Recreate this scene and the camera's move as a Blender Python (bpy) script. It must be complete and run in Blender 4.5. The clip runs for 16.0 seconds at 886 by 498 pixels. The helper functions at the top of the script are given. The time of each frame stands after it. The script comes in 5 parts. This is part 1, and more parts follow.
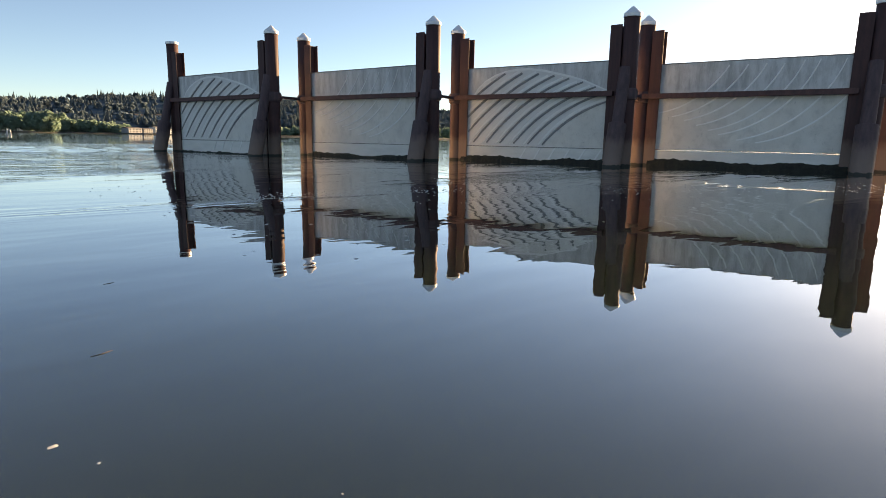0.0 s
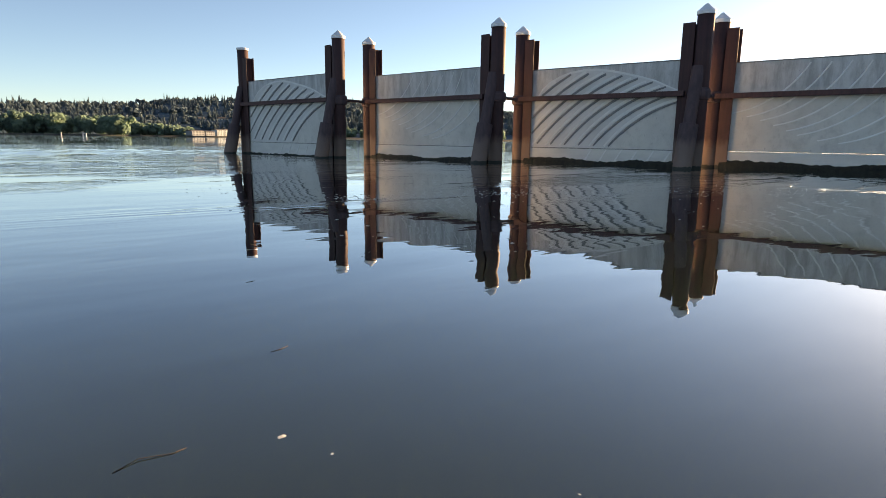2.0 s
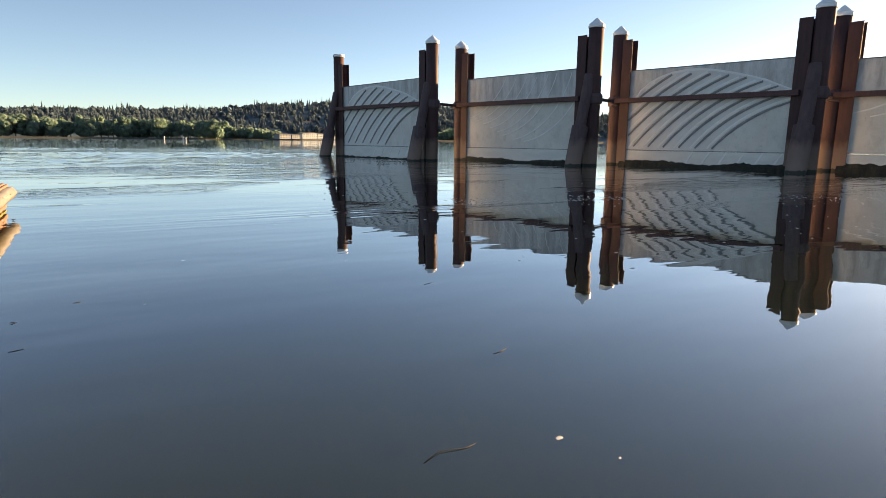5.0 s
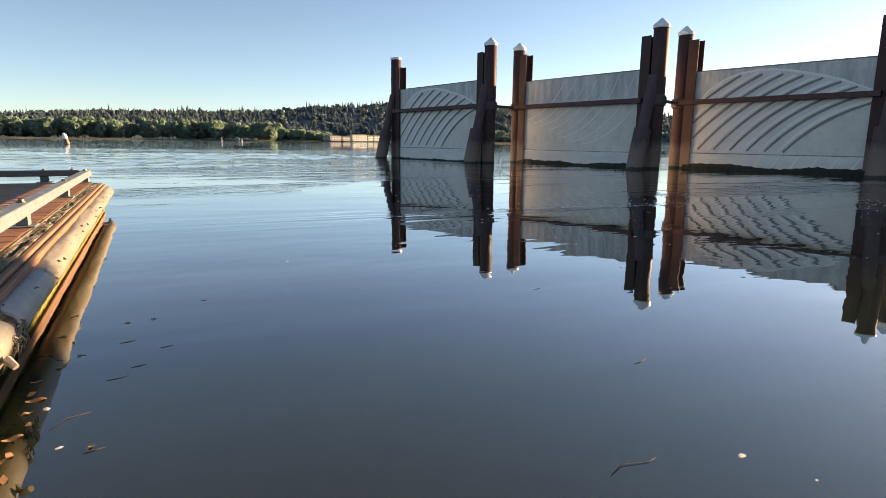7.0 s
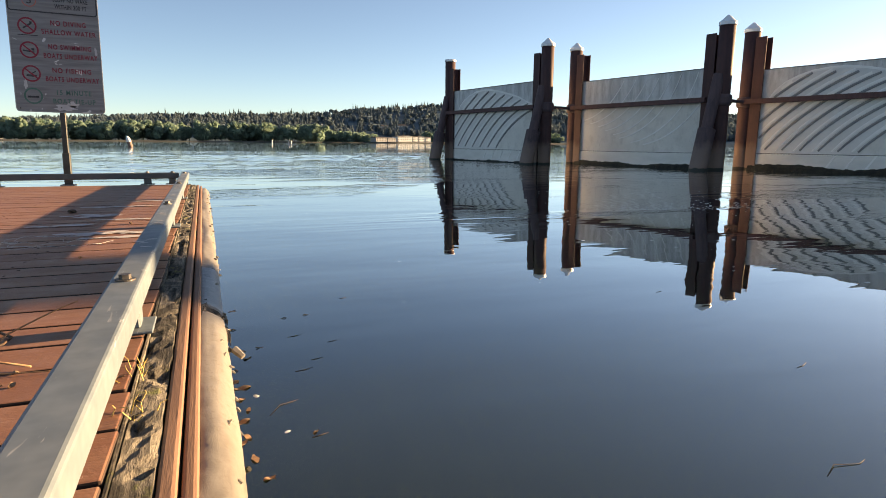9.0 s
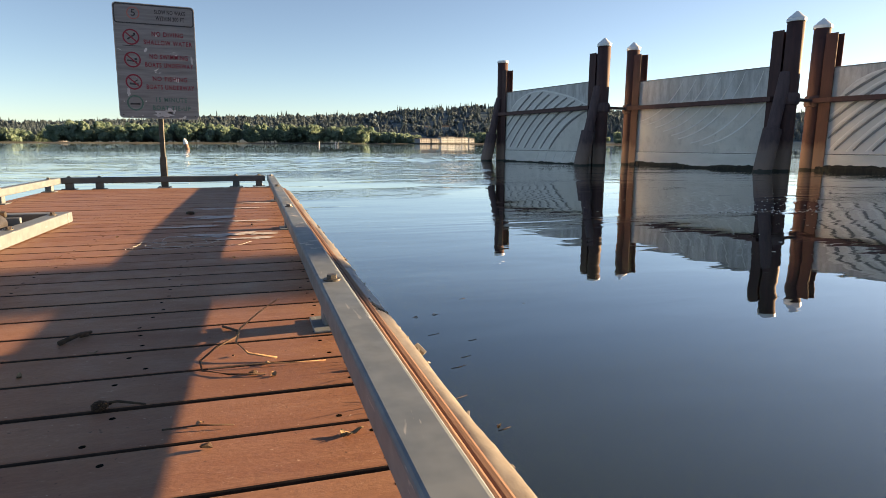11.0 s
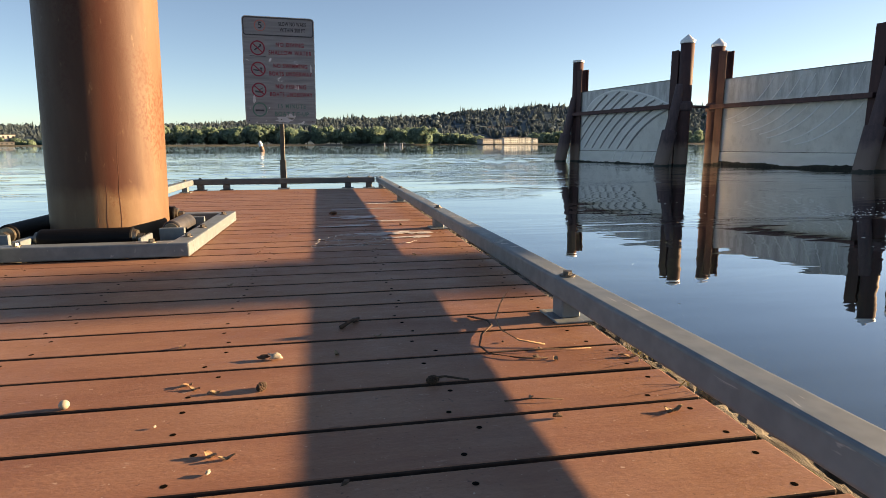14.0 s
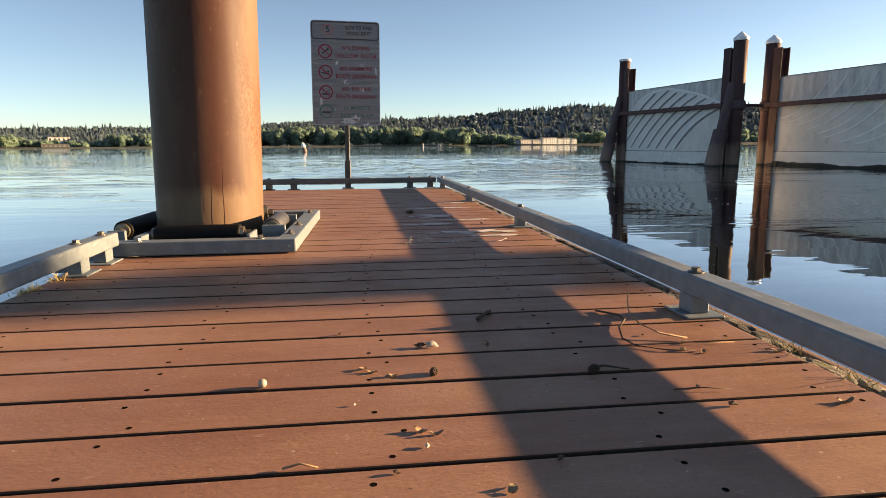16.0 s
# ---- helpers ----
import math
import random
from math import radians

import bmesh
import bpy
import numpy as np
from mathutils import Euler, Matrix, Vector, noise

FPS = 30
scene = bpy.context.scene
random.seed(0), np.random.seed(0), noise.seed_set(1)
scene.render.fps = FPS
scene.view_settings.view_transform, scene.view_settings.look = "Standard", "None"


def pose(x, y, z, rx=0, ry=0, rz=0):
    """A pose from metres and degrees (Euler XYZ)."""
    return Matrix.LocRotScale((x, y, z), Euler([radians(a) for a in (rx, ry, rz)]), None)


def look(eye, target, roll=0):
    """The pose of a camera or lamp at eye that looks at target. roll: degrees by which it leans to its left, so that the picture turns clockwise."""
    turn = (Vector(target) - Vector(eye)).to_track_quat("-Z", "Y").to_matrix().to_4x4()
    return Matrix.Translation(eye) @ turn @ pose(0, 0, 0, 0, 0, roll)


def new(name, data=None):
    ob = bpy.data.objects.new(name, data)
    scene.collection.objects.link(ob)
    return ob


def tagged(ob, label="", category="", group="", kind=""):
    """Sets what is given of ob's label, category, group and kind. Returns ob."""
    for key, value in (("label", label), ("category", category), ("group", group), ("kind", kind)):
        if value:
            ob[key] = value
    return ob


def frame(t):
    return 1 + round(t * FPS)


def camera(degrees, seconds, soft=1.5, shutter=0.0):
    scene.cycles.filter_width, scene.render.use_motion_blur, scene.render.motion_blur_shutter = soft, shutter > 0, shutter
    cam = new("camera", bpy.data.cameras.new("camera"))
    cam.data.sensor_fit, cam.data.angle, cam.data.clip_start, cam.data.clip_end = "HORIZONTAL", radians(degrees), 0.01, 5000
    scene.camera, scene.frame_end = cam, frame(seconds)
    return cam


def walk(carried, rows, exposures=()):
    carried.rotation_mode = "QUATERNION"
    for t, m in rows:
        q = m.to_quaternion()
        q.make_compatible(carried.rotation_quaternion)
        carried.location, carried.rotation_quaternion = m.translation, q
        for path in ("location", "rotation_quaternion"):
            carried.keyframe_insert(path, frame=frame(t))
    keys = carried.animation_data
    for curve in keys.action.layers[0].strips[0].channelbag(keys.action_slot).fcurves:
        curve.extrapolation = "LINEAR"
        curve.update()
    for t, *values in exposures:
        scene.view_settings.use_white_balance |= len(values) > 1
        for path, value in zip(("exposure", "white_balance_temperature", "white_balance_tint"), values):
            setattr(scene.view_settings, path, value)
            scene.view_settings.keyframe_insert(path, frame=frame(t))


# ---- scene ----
cam = camera(74.1, 16.0, soft=0.8)
PATH = [
    (0, (2.686, -0.661, 0.636), (4.035, 0.769, 0.267), 1.0),
    (0.5, (2.615, -0.609, 0.637), (3.932, 0.851, 0.268), 0.9),
    (1, (2.546, -0.555, 0.638), (3.829, 0.934, 0.27), 0.9),
    (1.5, (2.477, -0.5, 0.64), (3.729, 1.015, 0.273), 0.8),
    (2, (2.405, -0.453, 0.643), (3.625, 1.089, 0.276), 0.8),
    (2.5, (2.333, -0.415, 0.646), (3.52, 1.153, 0.28), 0.8),
    (3, (2.262, -0.38, 0.649), (3.416, 1.212, 0.284), 0.8),
    (3.5, (2.193, -0.344, 0.651), (3.311, 1.274, 0.288), 0.7),
    (4, (2.128, -0.306, 0.653), (3.21, 1.336, 0.29), 0.6),
    (6.5, (1.823, -0.112, 0.666), (2.729, 1.634, 0.307), 0.7),
    (7, (1.753, -0.077, 0.666), (2.626, 1.687, 0.308), 0.7),
    (7.5, (1.667, -0.049, 0.668), (2.502, 1.733, 0.311), 0.6),
    (8, (1.573, -0.028, 0.67), (2.374, 1.769, 0.313), 0.5),
    (10.5, (1.119, 0.06, 0.692), (1.758, 1.922, 0.338), 0.3),
    (11, (1.038, 0.064, 0.696), (1.641, 1.938, 0.342), 0.2),
    (11.5, (0.957, 0.062, 0.701), (1.526, 1.947, 0.347), 0.2),
    (12, (0.878, 0.062, 0.705), (1.413, 1.957, 0.352), 0.2),
    (12.5, (0.799, 0.064, 0.708), (1.302, 1.967, 0.355), 0.1),
    (13, (0.724, 0.059, 0.711), (1.196, 1.97, 0.358), 0.1),
    (13.5, (0.651, 0.057, 0.713), (1.089, 1.976, 0.36), -0.1),
    (14, (0.579, 0.053, 0.713), (0.981, 1.981, 0.361), -0.2),
    (14.5, (0.508, 0.05, 0.714), (0.877, 1.985, 0.363), -0.4),
    (15, (0.439, 0.048, 0.713), (0.778, 1.988, 0.362), -0.4),
    (15.5, (0.376, 0.044, 0.711), (0.684, 1.989, 0.362), -0.4),
    (16, (0.319, 0.037, 0.711), (0.598, 1.987, 0.362), -0.4),
]
walk(cam, [(t, look(eye, target, roll)) for t, eye, target, roll in PATH], exposures=[(0, 2.71, 11200, 18), (8, 2.73, 11200, 18), (16, 2.63, 11200, 18)])

# ---- world, sun, exposure ----
SUN = Vector((1.0, 0.0405, 0.172)).normalized()
ELEV = math.asin(SUN.z)
AZIM = math.atan2(SUN.x, SUN.y)
world = bpy.data.worlds.new("sky")
scene.world = world
world.use_nodes = True
wn, wl = world.node_tree.nodes, world.node_tree.links
sky = wn.new("ShaderNodeTexSky")
sky.sky_type, sky.sun_disc, sky.sun_elevation, sky.sun_rotation = "NISHITA", False, ELEV, AZIM
sky.altitude = 2200
sky.air_density, sky.dust_density, sky.ozone_density = 0.85, 1.35, 3.6
wl.new(sky.outputs[0], wn["Background"].inputs[0])
wn["Background"].inputs[1].default_value = 0.048
lamp = bpy.data.lights.new("sun", "SUN")
lamp.energy, lamp.angle, lamp.color = 3.1, radians(0.7), (1.0, 0.83, 0.64)
new("sun", lamp).matrix_world = look(SUN * 50, (0, 0, 0))

DECK = 0.260


# ---- materials ----
class Mat:
    """A node material with world-size noise."""

    def __init__(self, name, rough=0.6, metal=0.0):
        self.m = bpy.data.materials.new(name)
        self.m.use_nodes = True
        self.n, self.l = self.m.node_tree.nodes, self.m.node_tree.links
        self.b = self.n["Principled BSDF"]
        self.b.inputs["Roughness"].default_value, self.b.inputs["Metallic"].default_value = rough, metal
        geo = self.n.new("ShaderNodeNewGeometry")
        info = self.n.new("ShaderNodeObjectInfo")
        add = self.n.new("ShaderNodeVectorMath")
        mul = self.n.new("ShaderNodeMath")
        mul.operation, mul.inputs[1].default_value = "MULTIPLY", 7.3
        self.l.new(info.outputs["Random"], mul.inputs[0])
        self.l.new(geo.outputs["Position"], add.inputs[0])
        self.l.new(mul.outputs[0], add.inputs[1])
        self.pos, self.geo, self.random = add.outputs[0], geo.outputs["Position"], info.outputs["Random"]
        self.island = geo.outputs["Random Per Island"]

    def noise(self, scale, stretch=(1, 1, 1), detail=4.0, rough=0.55, distort=0.0, shared=False):
        m = self.n.new("ShaderNodeMapping")
        m.inputs["Scale"].default_value = stretch
        self.l.new(self.geo if shared else self.pos, m.inputs["Vector"])
        t = self.n.new("ShaderNodeTexNoise")
        t.inputs["Scale"].default_value, t.inputs["Detail"].default_value = scale, detail
        t.inputs["Roughness"].default_value, t.inputs["Distortion"].default_value = rough, distort
        self.l.new(m.outputs[0], t.inputs["Vector"])
        return t.outputs["Fac"]

    def ramp(self, fac, *stops):
        r = self.n.new("ShaderNodeValToRGB")
        e = r.color_ramp.elements
        while len(e) < len(stops):
            e.new(0.5)
        for k, (p, c) in zip(e, stops):
            k.position = p
            k.color = (*c, 1) if isinstance(c, tuple) else (c, c, c, 1)
        self.l.new(fac, r.inputs[0])
        return r.outputs[0]

    def mix(self, fac, a, b, mode="MIX"):
        x = self.n.new("ShaderNodeMix")
        x.data_type, x.blend_type = "RGBA", mode
        for sock, v in ((x.inputs[0], fac), (x.inputs[6], a), (x.inputs[7], b)):
            if isinstance(v, (int, float)):
                sock.default_value = v
            elif isinstance(v, tuple):
                sock.default_value = (*v, 1)
            else:
                self.l.new(v, sock)
        return x.outputs[2]

    def math(self, op, a, b=0.0, clamp=False):
        x = self.n.new("ShaderNodeMath")
        x.operation, x.use_clamp = op, clamp
        for sock, v in zip(x.inputs, (a, b)):
            if isinstance(v, (int, float)):
                sock.default_value = v
            else:
                self.l.new(v, sock)
        return x.outputs[0]

    def axis(self, k):
        s = self.n.new("ShaderNodeSeparateXYZ")
        self.l.new(self.geo, s.inputs[0])
        return s.outputs[k]

    def color(self, out):
        self.l.new(out, self.b.inputs["Base Color"])
        return self

    def rough(self, out):
        self.l.new(out, self.b.inputs["Roughness"])
        return self

    def bump(self, out, strength=0.3, dist=0.01):
        b = self.n.new("ShaderNodeBump")
        b.inputs["Strength"].default_value, b.inputs["Distance"].default_value = strength, dist
        self.l.new(out, b.inputs["Height"])
        self.l.new(b.outputs[0], self.b.inputs["Normal"])
        return self


def simple(name, a, b, scale=6.0, rough=0.6, metal=0.0, bump=0.2, dist=0.004, stretch=(1, 1, 1), spec=0.5):
    m = Mat(name, rough, metal)
    m.b.inputs["Specular IOR Level"].default_value = spec
    n1, n2 = m.noise(scale, stretch), m.noise(scale * 9, stretch)
    m.color(m.mix(m.math("MULTIPLY", n2, 0.35), m.ramp(n1, (0.3, a), (0.7, b)), tuple(0.5 * (p + q) * 0.7 for p, q in zip(a, b))))
    m.bump(n2, bump, dist)
    return m.m


def plank_material():
    m = Mat("composite_board", 0.68)
    m.b.inputs["Specular IOR Level"].default_value = 0.4
    grain = m.noise(7, (0.3, 5, 3), 6, 0.65)
    blot = m.noise(2.6, (0.7, 1.8, 1), 5, 0.65)
    fine = m.noise(160, (0.5, 1, 1), 4, 0.7)
    base = m.ramp(grain, (0.25, (0.222, 0.098, 0.060)), (0.5, (0.265, 0.124, 0.078)), (0.75, (0.312, 0.158, 0.102)))
    base = m.mix(m.ramp(blot, (0.42, 0.0), (0.66, 0.8)), base, (0.36, 0.200, 0.128))
    base = m.mix(m.ramp(m.noise(1.3, (1, 3, 1), 4), (0.48, 0.0), (0.66, 0.65)), base, (0.180, 0.073, 0.045))
    base = m.mix(m.math("MULTIPLY", m.random, 0.35), base, (0.225, 0.105, 0.066))
    base = m.mix(m.ramp(fine, (0.35, 0.35), (0.6, 0.0)), base, (0.17, 0.080, 0.050))
    scuff = m.noise(34, (0.7, 2.0, 1), 6, 0.75, 0.8)
    base = m.mix(m.ramp(scuff, (0.61, 0.0), (0.72, 0.5)), base, (0.52, 0.37, 0.28))
    speck = m.noise(95, detail=2)
    base = m.mix(m.ramp(speck, (0.72, 0.0), (0.77, 0.6)), base, (0.55, 0.42, 0.33))
    base = m.mix(m.ramp(speck, (0.24, 0.7), (0.29, 0.0)), base, (0.07, 0.035, 0.022))
    drip = m.noise(15, (0.8, 1.6, 1), 3, 0.5, 0.4)
    base = m.mix(m.ramp(drip, (0.70, 0.0), (0.76, 0.55)), base, (0.12, 0.055, 0.035))
    m.color(base)
    m.rough(m.ramp(m.noise(12), (0.3, 0.5), (0.7, 0.7)))
    return m.bump(m.mix(0.4, fine, grain), 0.4, 0.003).m


def rust_material(name, dark, lit, tide=True):
    m = Mat(name, 0.75)
    streak = m.noise(3.0, (5, 5, 0.35), 5, 0.6)
    blot = m.noise(5.0, (1, 1, 0.6), 6, 0.7)
    speck = m.noise(45, detail=3)
    c = m.ramp(streak, (0.3, dark), (0.7, lit))
    c = m.mix(m.ramp(blot, (0.5, 0.0), (0.72, 0.7)), c, tuple(0.6 * v for v in dark))
    c = m.mix(m.ramp(speck, (0.62, 0.0), (0.72, 0.5)), c, tuple(min(1.0, 1.5 * v) for v in lit))
    if tide:
        z = m.axis(2)
        edge = m.math("ADD", z, m.math("MULTIPLY", m.noise(6, (1, 1, 0.4)), -0.4))
        mark = m.ramp(edge, (0.0, 1.0), (0.34, 0.75), (0.58, 0.0))
        c = m.mix(m.math("MULTIPLY", mark, 0.75), c, (0.23, 0.155, 0.125))
        wet = m.ramp(m.math("ADD", z, m.math("MULTIPLY", m.noise(9), -0.10)), (0.0, 1.0), (0.02, 0.0))
        c = m.mix(wet, c, (0.035, 0.03, 0.022))
    m.color(c)
    return m.bump(m.mix(0.5, blot, speck), 0.5, 0.006).m


def guide_pile_material():
    m = Mat("weathered_orange_steel", 0.6)
    m.b.inputs["Specular IOR Level"].default_value = 0.3
    wash = m.noise(1.8, (2.0, 2.0, 0.45), 6, 0.65)
    fleck = m.noise(70, (1, 1, 0.8), 5, 0.75)
    cloud = m.noise(6, (1, 1, 0.7), 6, 0.7)
    c = m.ramp(wash, (0.3, (0.105, 0.058, 0.034)), (0.52, (0.142, 0.086, 0.053)), (0.72, (0.170, 0.115, 0.074)))
    c = m.mix(m.ramp(cloud, (0.5, 0.0), (0.72, 0.6)), c, (0.165, 0.1043, 0.0627))
    patch = m.math("MULTIPLY", m.ramp(m.noise(2.7, (1, 1, 0.6), 3), (0.50, 0.0), (0.60, 1.0)), m.ramp(fleck, (0.48, 0.0), (0.56, 1.0)))
    c = m.mix(m.math("MULTIPLY", patch, 0.85), c, (0.105, 0.0294, 0.0112))
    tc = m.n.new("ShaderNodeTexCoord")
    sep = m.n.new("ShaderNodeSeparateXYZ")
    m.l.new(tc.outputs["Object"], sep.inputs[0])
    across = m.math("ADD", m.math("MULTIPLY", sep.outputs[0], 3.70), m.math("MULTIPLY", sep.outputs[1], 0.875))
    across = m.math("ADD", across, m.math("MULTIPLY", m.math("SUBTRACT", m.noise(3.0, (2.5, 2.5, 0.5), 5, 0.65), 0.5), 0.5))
    # dark rust stain above the drips; its left side also carries painted shade
    stain_shade = m.ramp(m.math("MULTIPLY", m.math("ADD", across, 0.8), 0.625), (0.16, 0.7), (0.46, 0.85), (0.56, 1.0), (0.82, 0.9), (1.0, 0.0))
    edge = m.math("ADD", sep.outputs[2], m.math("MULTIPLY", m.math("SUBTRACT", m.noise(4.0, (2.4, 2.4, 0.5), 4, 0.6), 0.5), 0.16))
    stain_shade = m.math("MULTIPLY", stain_shade, m.ramp(edge, (0.46, 0.0), (0.53, 1.0)))
    c = m.mix(m.math("MULTIPLY", stain_shade, 0.95), c, m.ramp(wash, (0.3, (0.030, 0.008, 0.006)), (0.7, (0.060, 0.016, 0.010))))
    pale = m.ramp(m.noise(28, (1, 1, 0.25), 5, 0.7), (0.64, 0.0), (0.70, 0.6))
    c = m.mix(pale, c, (0.1914, 0.1287, 0.0825))
    m.color(c)
    m.rough(m.ramp(wash, (0.3, 0.7), (0.7, 0.5)))
    return m.bump(m.mix(0.5, fleck, cloud), 0.4, 0.004).m


def concrete_material():
    m = Mat("weathered_concrete", 0.85)
    cloud = m.noise(1.1, (1, 1, 1), 6, 0.6)
    fine = m.noise(40, detail=4)
    runs = m.noise(2.4, (1.6, 1.6, 0.35), 7, 0.7)
    z = m.axis(2)
    c = m.ramp(cloud, (0.3, (0.54, 0.515, 0.475)), (0.7, (0.66, 0.635, 0.585)))
    upper = m.ramp(m.math("SUBTRACT", z, 1.9), (0.0, 0.0), (0.15, 1.0))
    grey = m.mix(m.ramp(runs, (0.42, 0.0), (0.62, 0.85)), (0.56, 0.56, 0.56), (0.25, 0.245, 0.245))
    c = m.mix(m.math("MULTIPLY", upper, 0.75), c, grey)
    c = m.mix(m.ramp(fine, (0.6, 0.0), (0.75, 0.25)), c, (0.2, 0.2, 0.19))
    c = m.mix(m.ramp(m.noise(3.6, (1, 1, 0.8), 7, 0.72), (0.50, 0.0), (0.68, 0.42)), c, (0.34, 0.325, 0.30))
    c = m.mix(m.ramp(m.noise(13, (1, 1, 0.5), 5, 0.7), (0.62, 0.0), (0.70, 0.45)), c, (0.25, 0.24, 0.225))
    wet = m.ramp(m.math("ADD", z, m.math("MULTIPLY", runs, -0.2)), (0.0, 1.0), (0.07, 0.0))
    c = m.mix(wet, c, (0.10, 0.095, 0.08))
    m.color(c)
    return m.bump(m.mix(0.4, cloud, fine), 0.3, 0.01).m


def water_material():
    m = Mat("river_water", 0.015)
    m.b.inputs["IOR"].default_value = 1.42
    m.b.inputs["Coat Weight"].default_value = 1.0
    m.b.inputs["Coat IOR"].default_value = 1.58
    m.b.inputs["Coat Roughness"].default_value = 0.015
    m.b.subsurface_method = "BURLEY"
    m.b.inputs["Subsurface Weight"].default_value = 1.0
    m.b.inputs["Subsurface Radius"].default_value = (1.0, 0.95, 0.8)
    m.b.inputs["Subsurface Scale"].default_value = 1.6
    y, x = m.axis(1), m.axis(0)
    far = m.math("ADD", m.math("MULTIPLY", x, 0.45), m.math("MULTIPLY", y, 0.9))
    silt = m.noise(0.5, (1, 1, 1), 4, shared=True)
    m.color(m.ramp(silt, (0.3, (0.0135, 0.020, 0.0105)), (0.7, (0.018, 0.0245, 0.0125))))
    swell = m.noise(0.9, (0.55, 1.35, 1), 2, 0.45, 0.5, shared=True)
    lap = m.noise(2.6, (0.6, 1.8, 1), 2, 0.5, 0.4, shared=True)
    ripple = m.noise(5.0, (0.7, 1.5, 1), 3, 0.55, 0.3, shared=True)
    chop = m.noise(0.62, (0.28, 1.7, 1), 3, 0.6, 0.4, shared=True)
    gust = m.noise(0.05, (0.35, 1.6, 1), 4, 0.6, 0.6, shared=True)
    streak = m.noise(0.35, (0.35, 1.6, 1), 3, 0.6, 0.8, shared=True)
    warp = m.math("ADD", far, m.math("MULTIPLY", m.math("SUBTRACT", m.noise(0.03, (0.5, 1.0, 1), 3, 0.6, shared=True), 0.5), 26.0))
    reach = m.ramp(m.math("DIVIDE", warp, 80.0), (0.10, 0.0), (0.20, 0.6), (0.50, 1.0), (0.58, 0.03))
    wind = m.math("MULTIPLY", reach, m.ramp(gust, (0.40, 0.25), (0.56, 1.0)))
    still = m.ramp(m.math("DIVIDE", warp, 80.0), (0.50, 1.0), (0.62, 0.10))
    band = m.math("MULTIPLY", m.ramp(streak, (0.50, 0.0), (0.64, 1.0)), m.ramp(m.math("DIVIDE", far, 10.0), (0.45, 0.0), (0.75, 0.15)))
    rough_part = m.math("MULTIPLY", ripple, m.math("ADD", m.math("MULTIPLY", wind, 0.10), band))
    rough_part = m.math("ADD", rough_part, m.math("MULTIPLY", chop, m.math("MULTIPLY", wind, 0.30)))
    calm = m.math("ADD", m.math("MULTIPLY", swell, 0.055), m.math("MULTIPLY", lap, 0.010))
    calm = m.math("MULTIPLY", calm, still)
    m.bump(m.math("ADD", calm, rough_part), 1.0, 0.10)
    m.l.new(m.b.inputs["Normal"].links[0].from_socket, m.b.inputs["Coat Normal"])
    return m.m


def leaf_material(name, a, b, c, through_light=0.5):
    m = Mat(name, 0.8)
    m.b.inputs["Specular IOR Level"].default_value = 0.1
    tone = m.mix(m.math("MULTIPLY", m.noise(0.03, shared=True, detail=2), 0.7), m.ramp(m.island, (0.0, a), (1.0, b)), c)
    m.color(tone)
    tr = m.n.new("ShaderNodeBsdfTranslucent")
    m.l.new(tone, tr.inputs["Color"])
    mx = m.n.new("ShaderNodeMixShader")
    mx.inputs[0].default_value = through_light
    m.l.new(m.b.outputs[0], mx.inputs[1])
    m.l.new(tr.outputs[0], mx.inputs[2])
    m.l.new(mx.outputs[0], m.n["Material Output"].inputs["Surface"])
    return m.m


def white_cover_material():
    m = Mat("worn_white_vinyl", 0.5)
    stain = m.noise(5, (1, 0.5, 1), 6, 0.7)
    crack = m.noise(24, (1, 0.6, 1), 5, 0.75, 1.2)
    z = m.axis(2)
    c = m.ramp(stain, (0.3, (0.125, 0.108, 0.086)), (0.58, (0.195, 0.18, 0.155)))
    c = m.mix(m.ramp(crack, (0.56, 0.0), (0.74, 0.6)), c, (0.09, 0.072, 0.054))
    c = m.mix(m.ramp(m.noise(70, detail=4), (0.55, 0.0), (0.7, 0.5)), c, (0.118, 0.094, 0.067))
    # cover turns dark brown below the tube's middle
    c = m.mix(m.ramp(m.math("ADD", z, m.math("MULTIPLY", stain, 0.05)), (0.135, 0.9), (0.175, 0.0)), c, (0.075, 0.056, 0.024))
    m.color(c)
    return m.bump(m.mix(0.5, stain, crack), 0.35, 0.006).m


def galvanized_material():
    m = Mat("galvanized_steel", 0.5, 0.05)
    m.b.inputs["Specular IOR Level"].default_value = 0.3
    sp = m.noise(22, detail=2)
    wear = m.noise(5, (1, 0.4, 1), 5, 0.7)
    c = m.ramp(sp, (0.35, (0.120, 0.152, 0.172)), (0.65, (0.160, 0.195, 0.212)))
    c = m.mix(m.ramp(wear, (0.58, 0.0), (0.72, 0.6)), c, (0.20, 0.225, 0.228))
    scratch = m.noise(60, (1, 0.15, 1), 3, 0.6, 0.6)
    c = m.mix(m.ramp(scratch, (0.66, 0.0), (0.72, 0.5)), c, (0.45, 0.45, 0.43))
    m.color(c)
    m.rough(m.ramp(wear, (0.35, 0.40), (0.7, 0.62)))
    return m.bump(sp, 0.08, 0.002).m


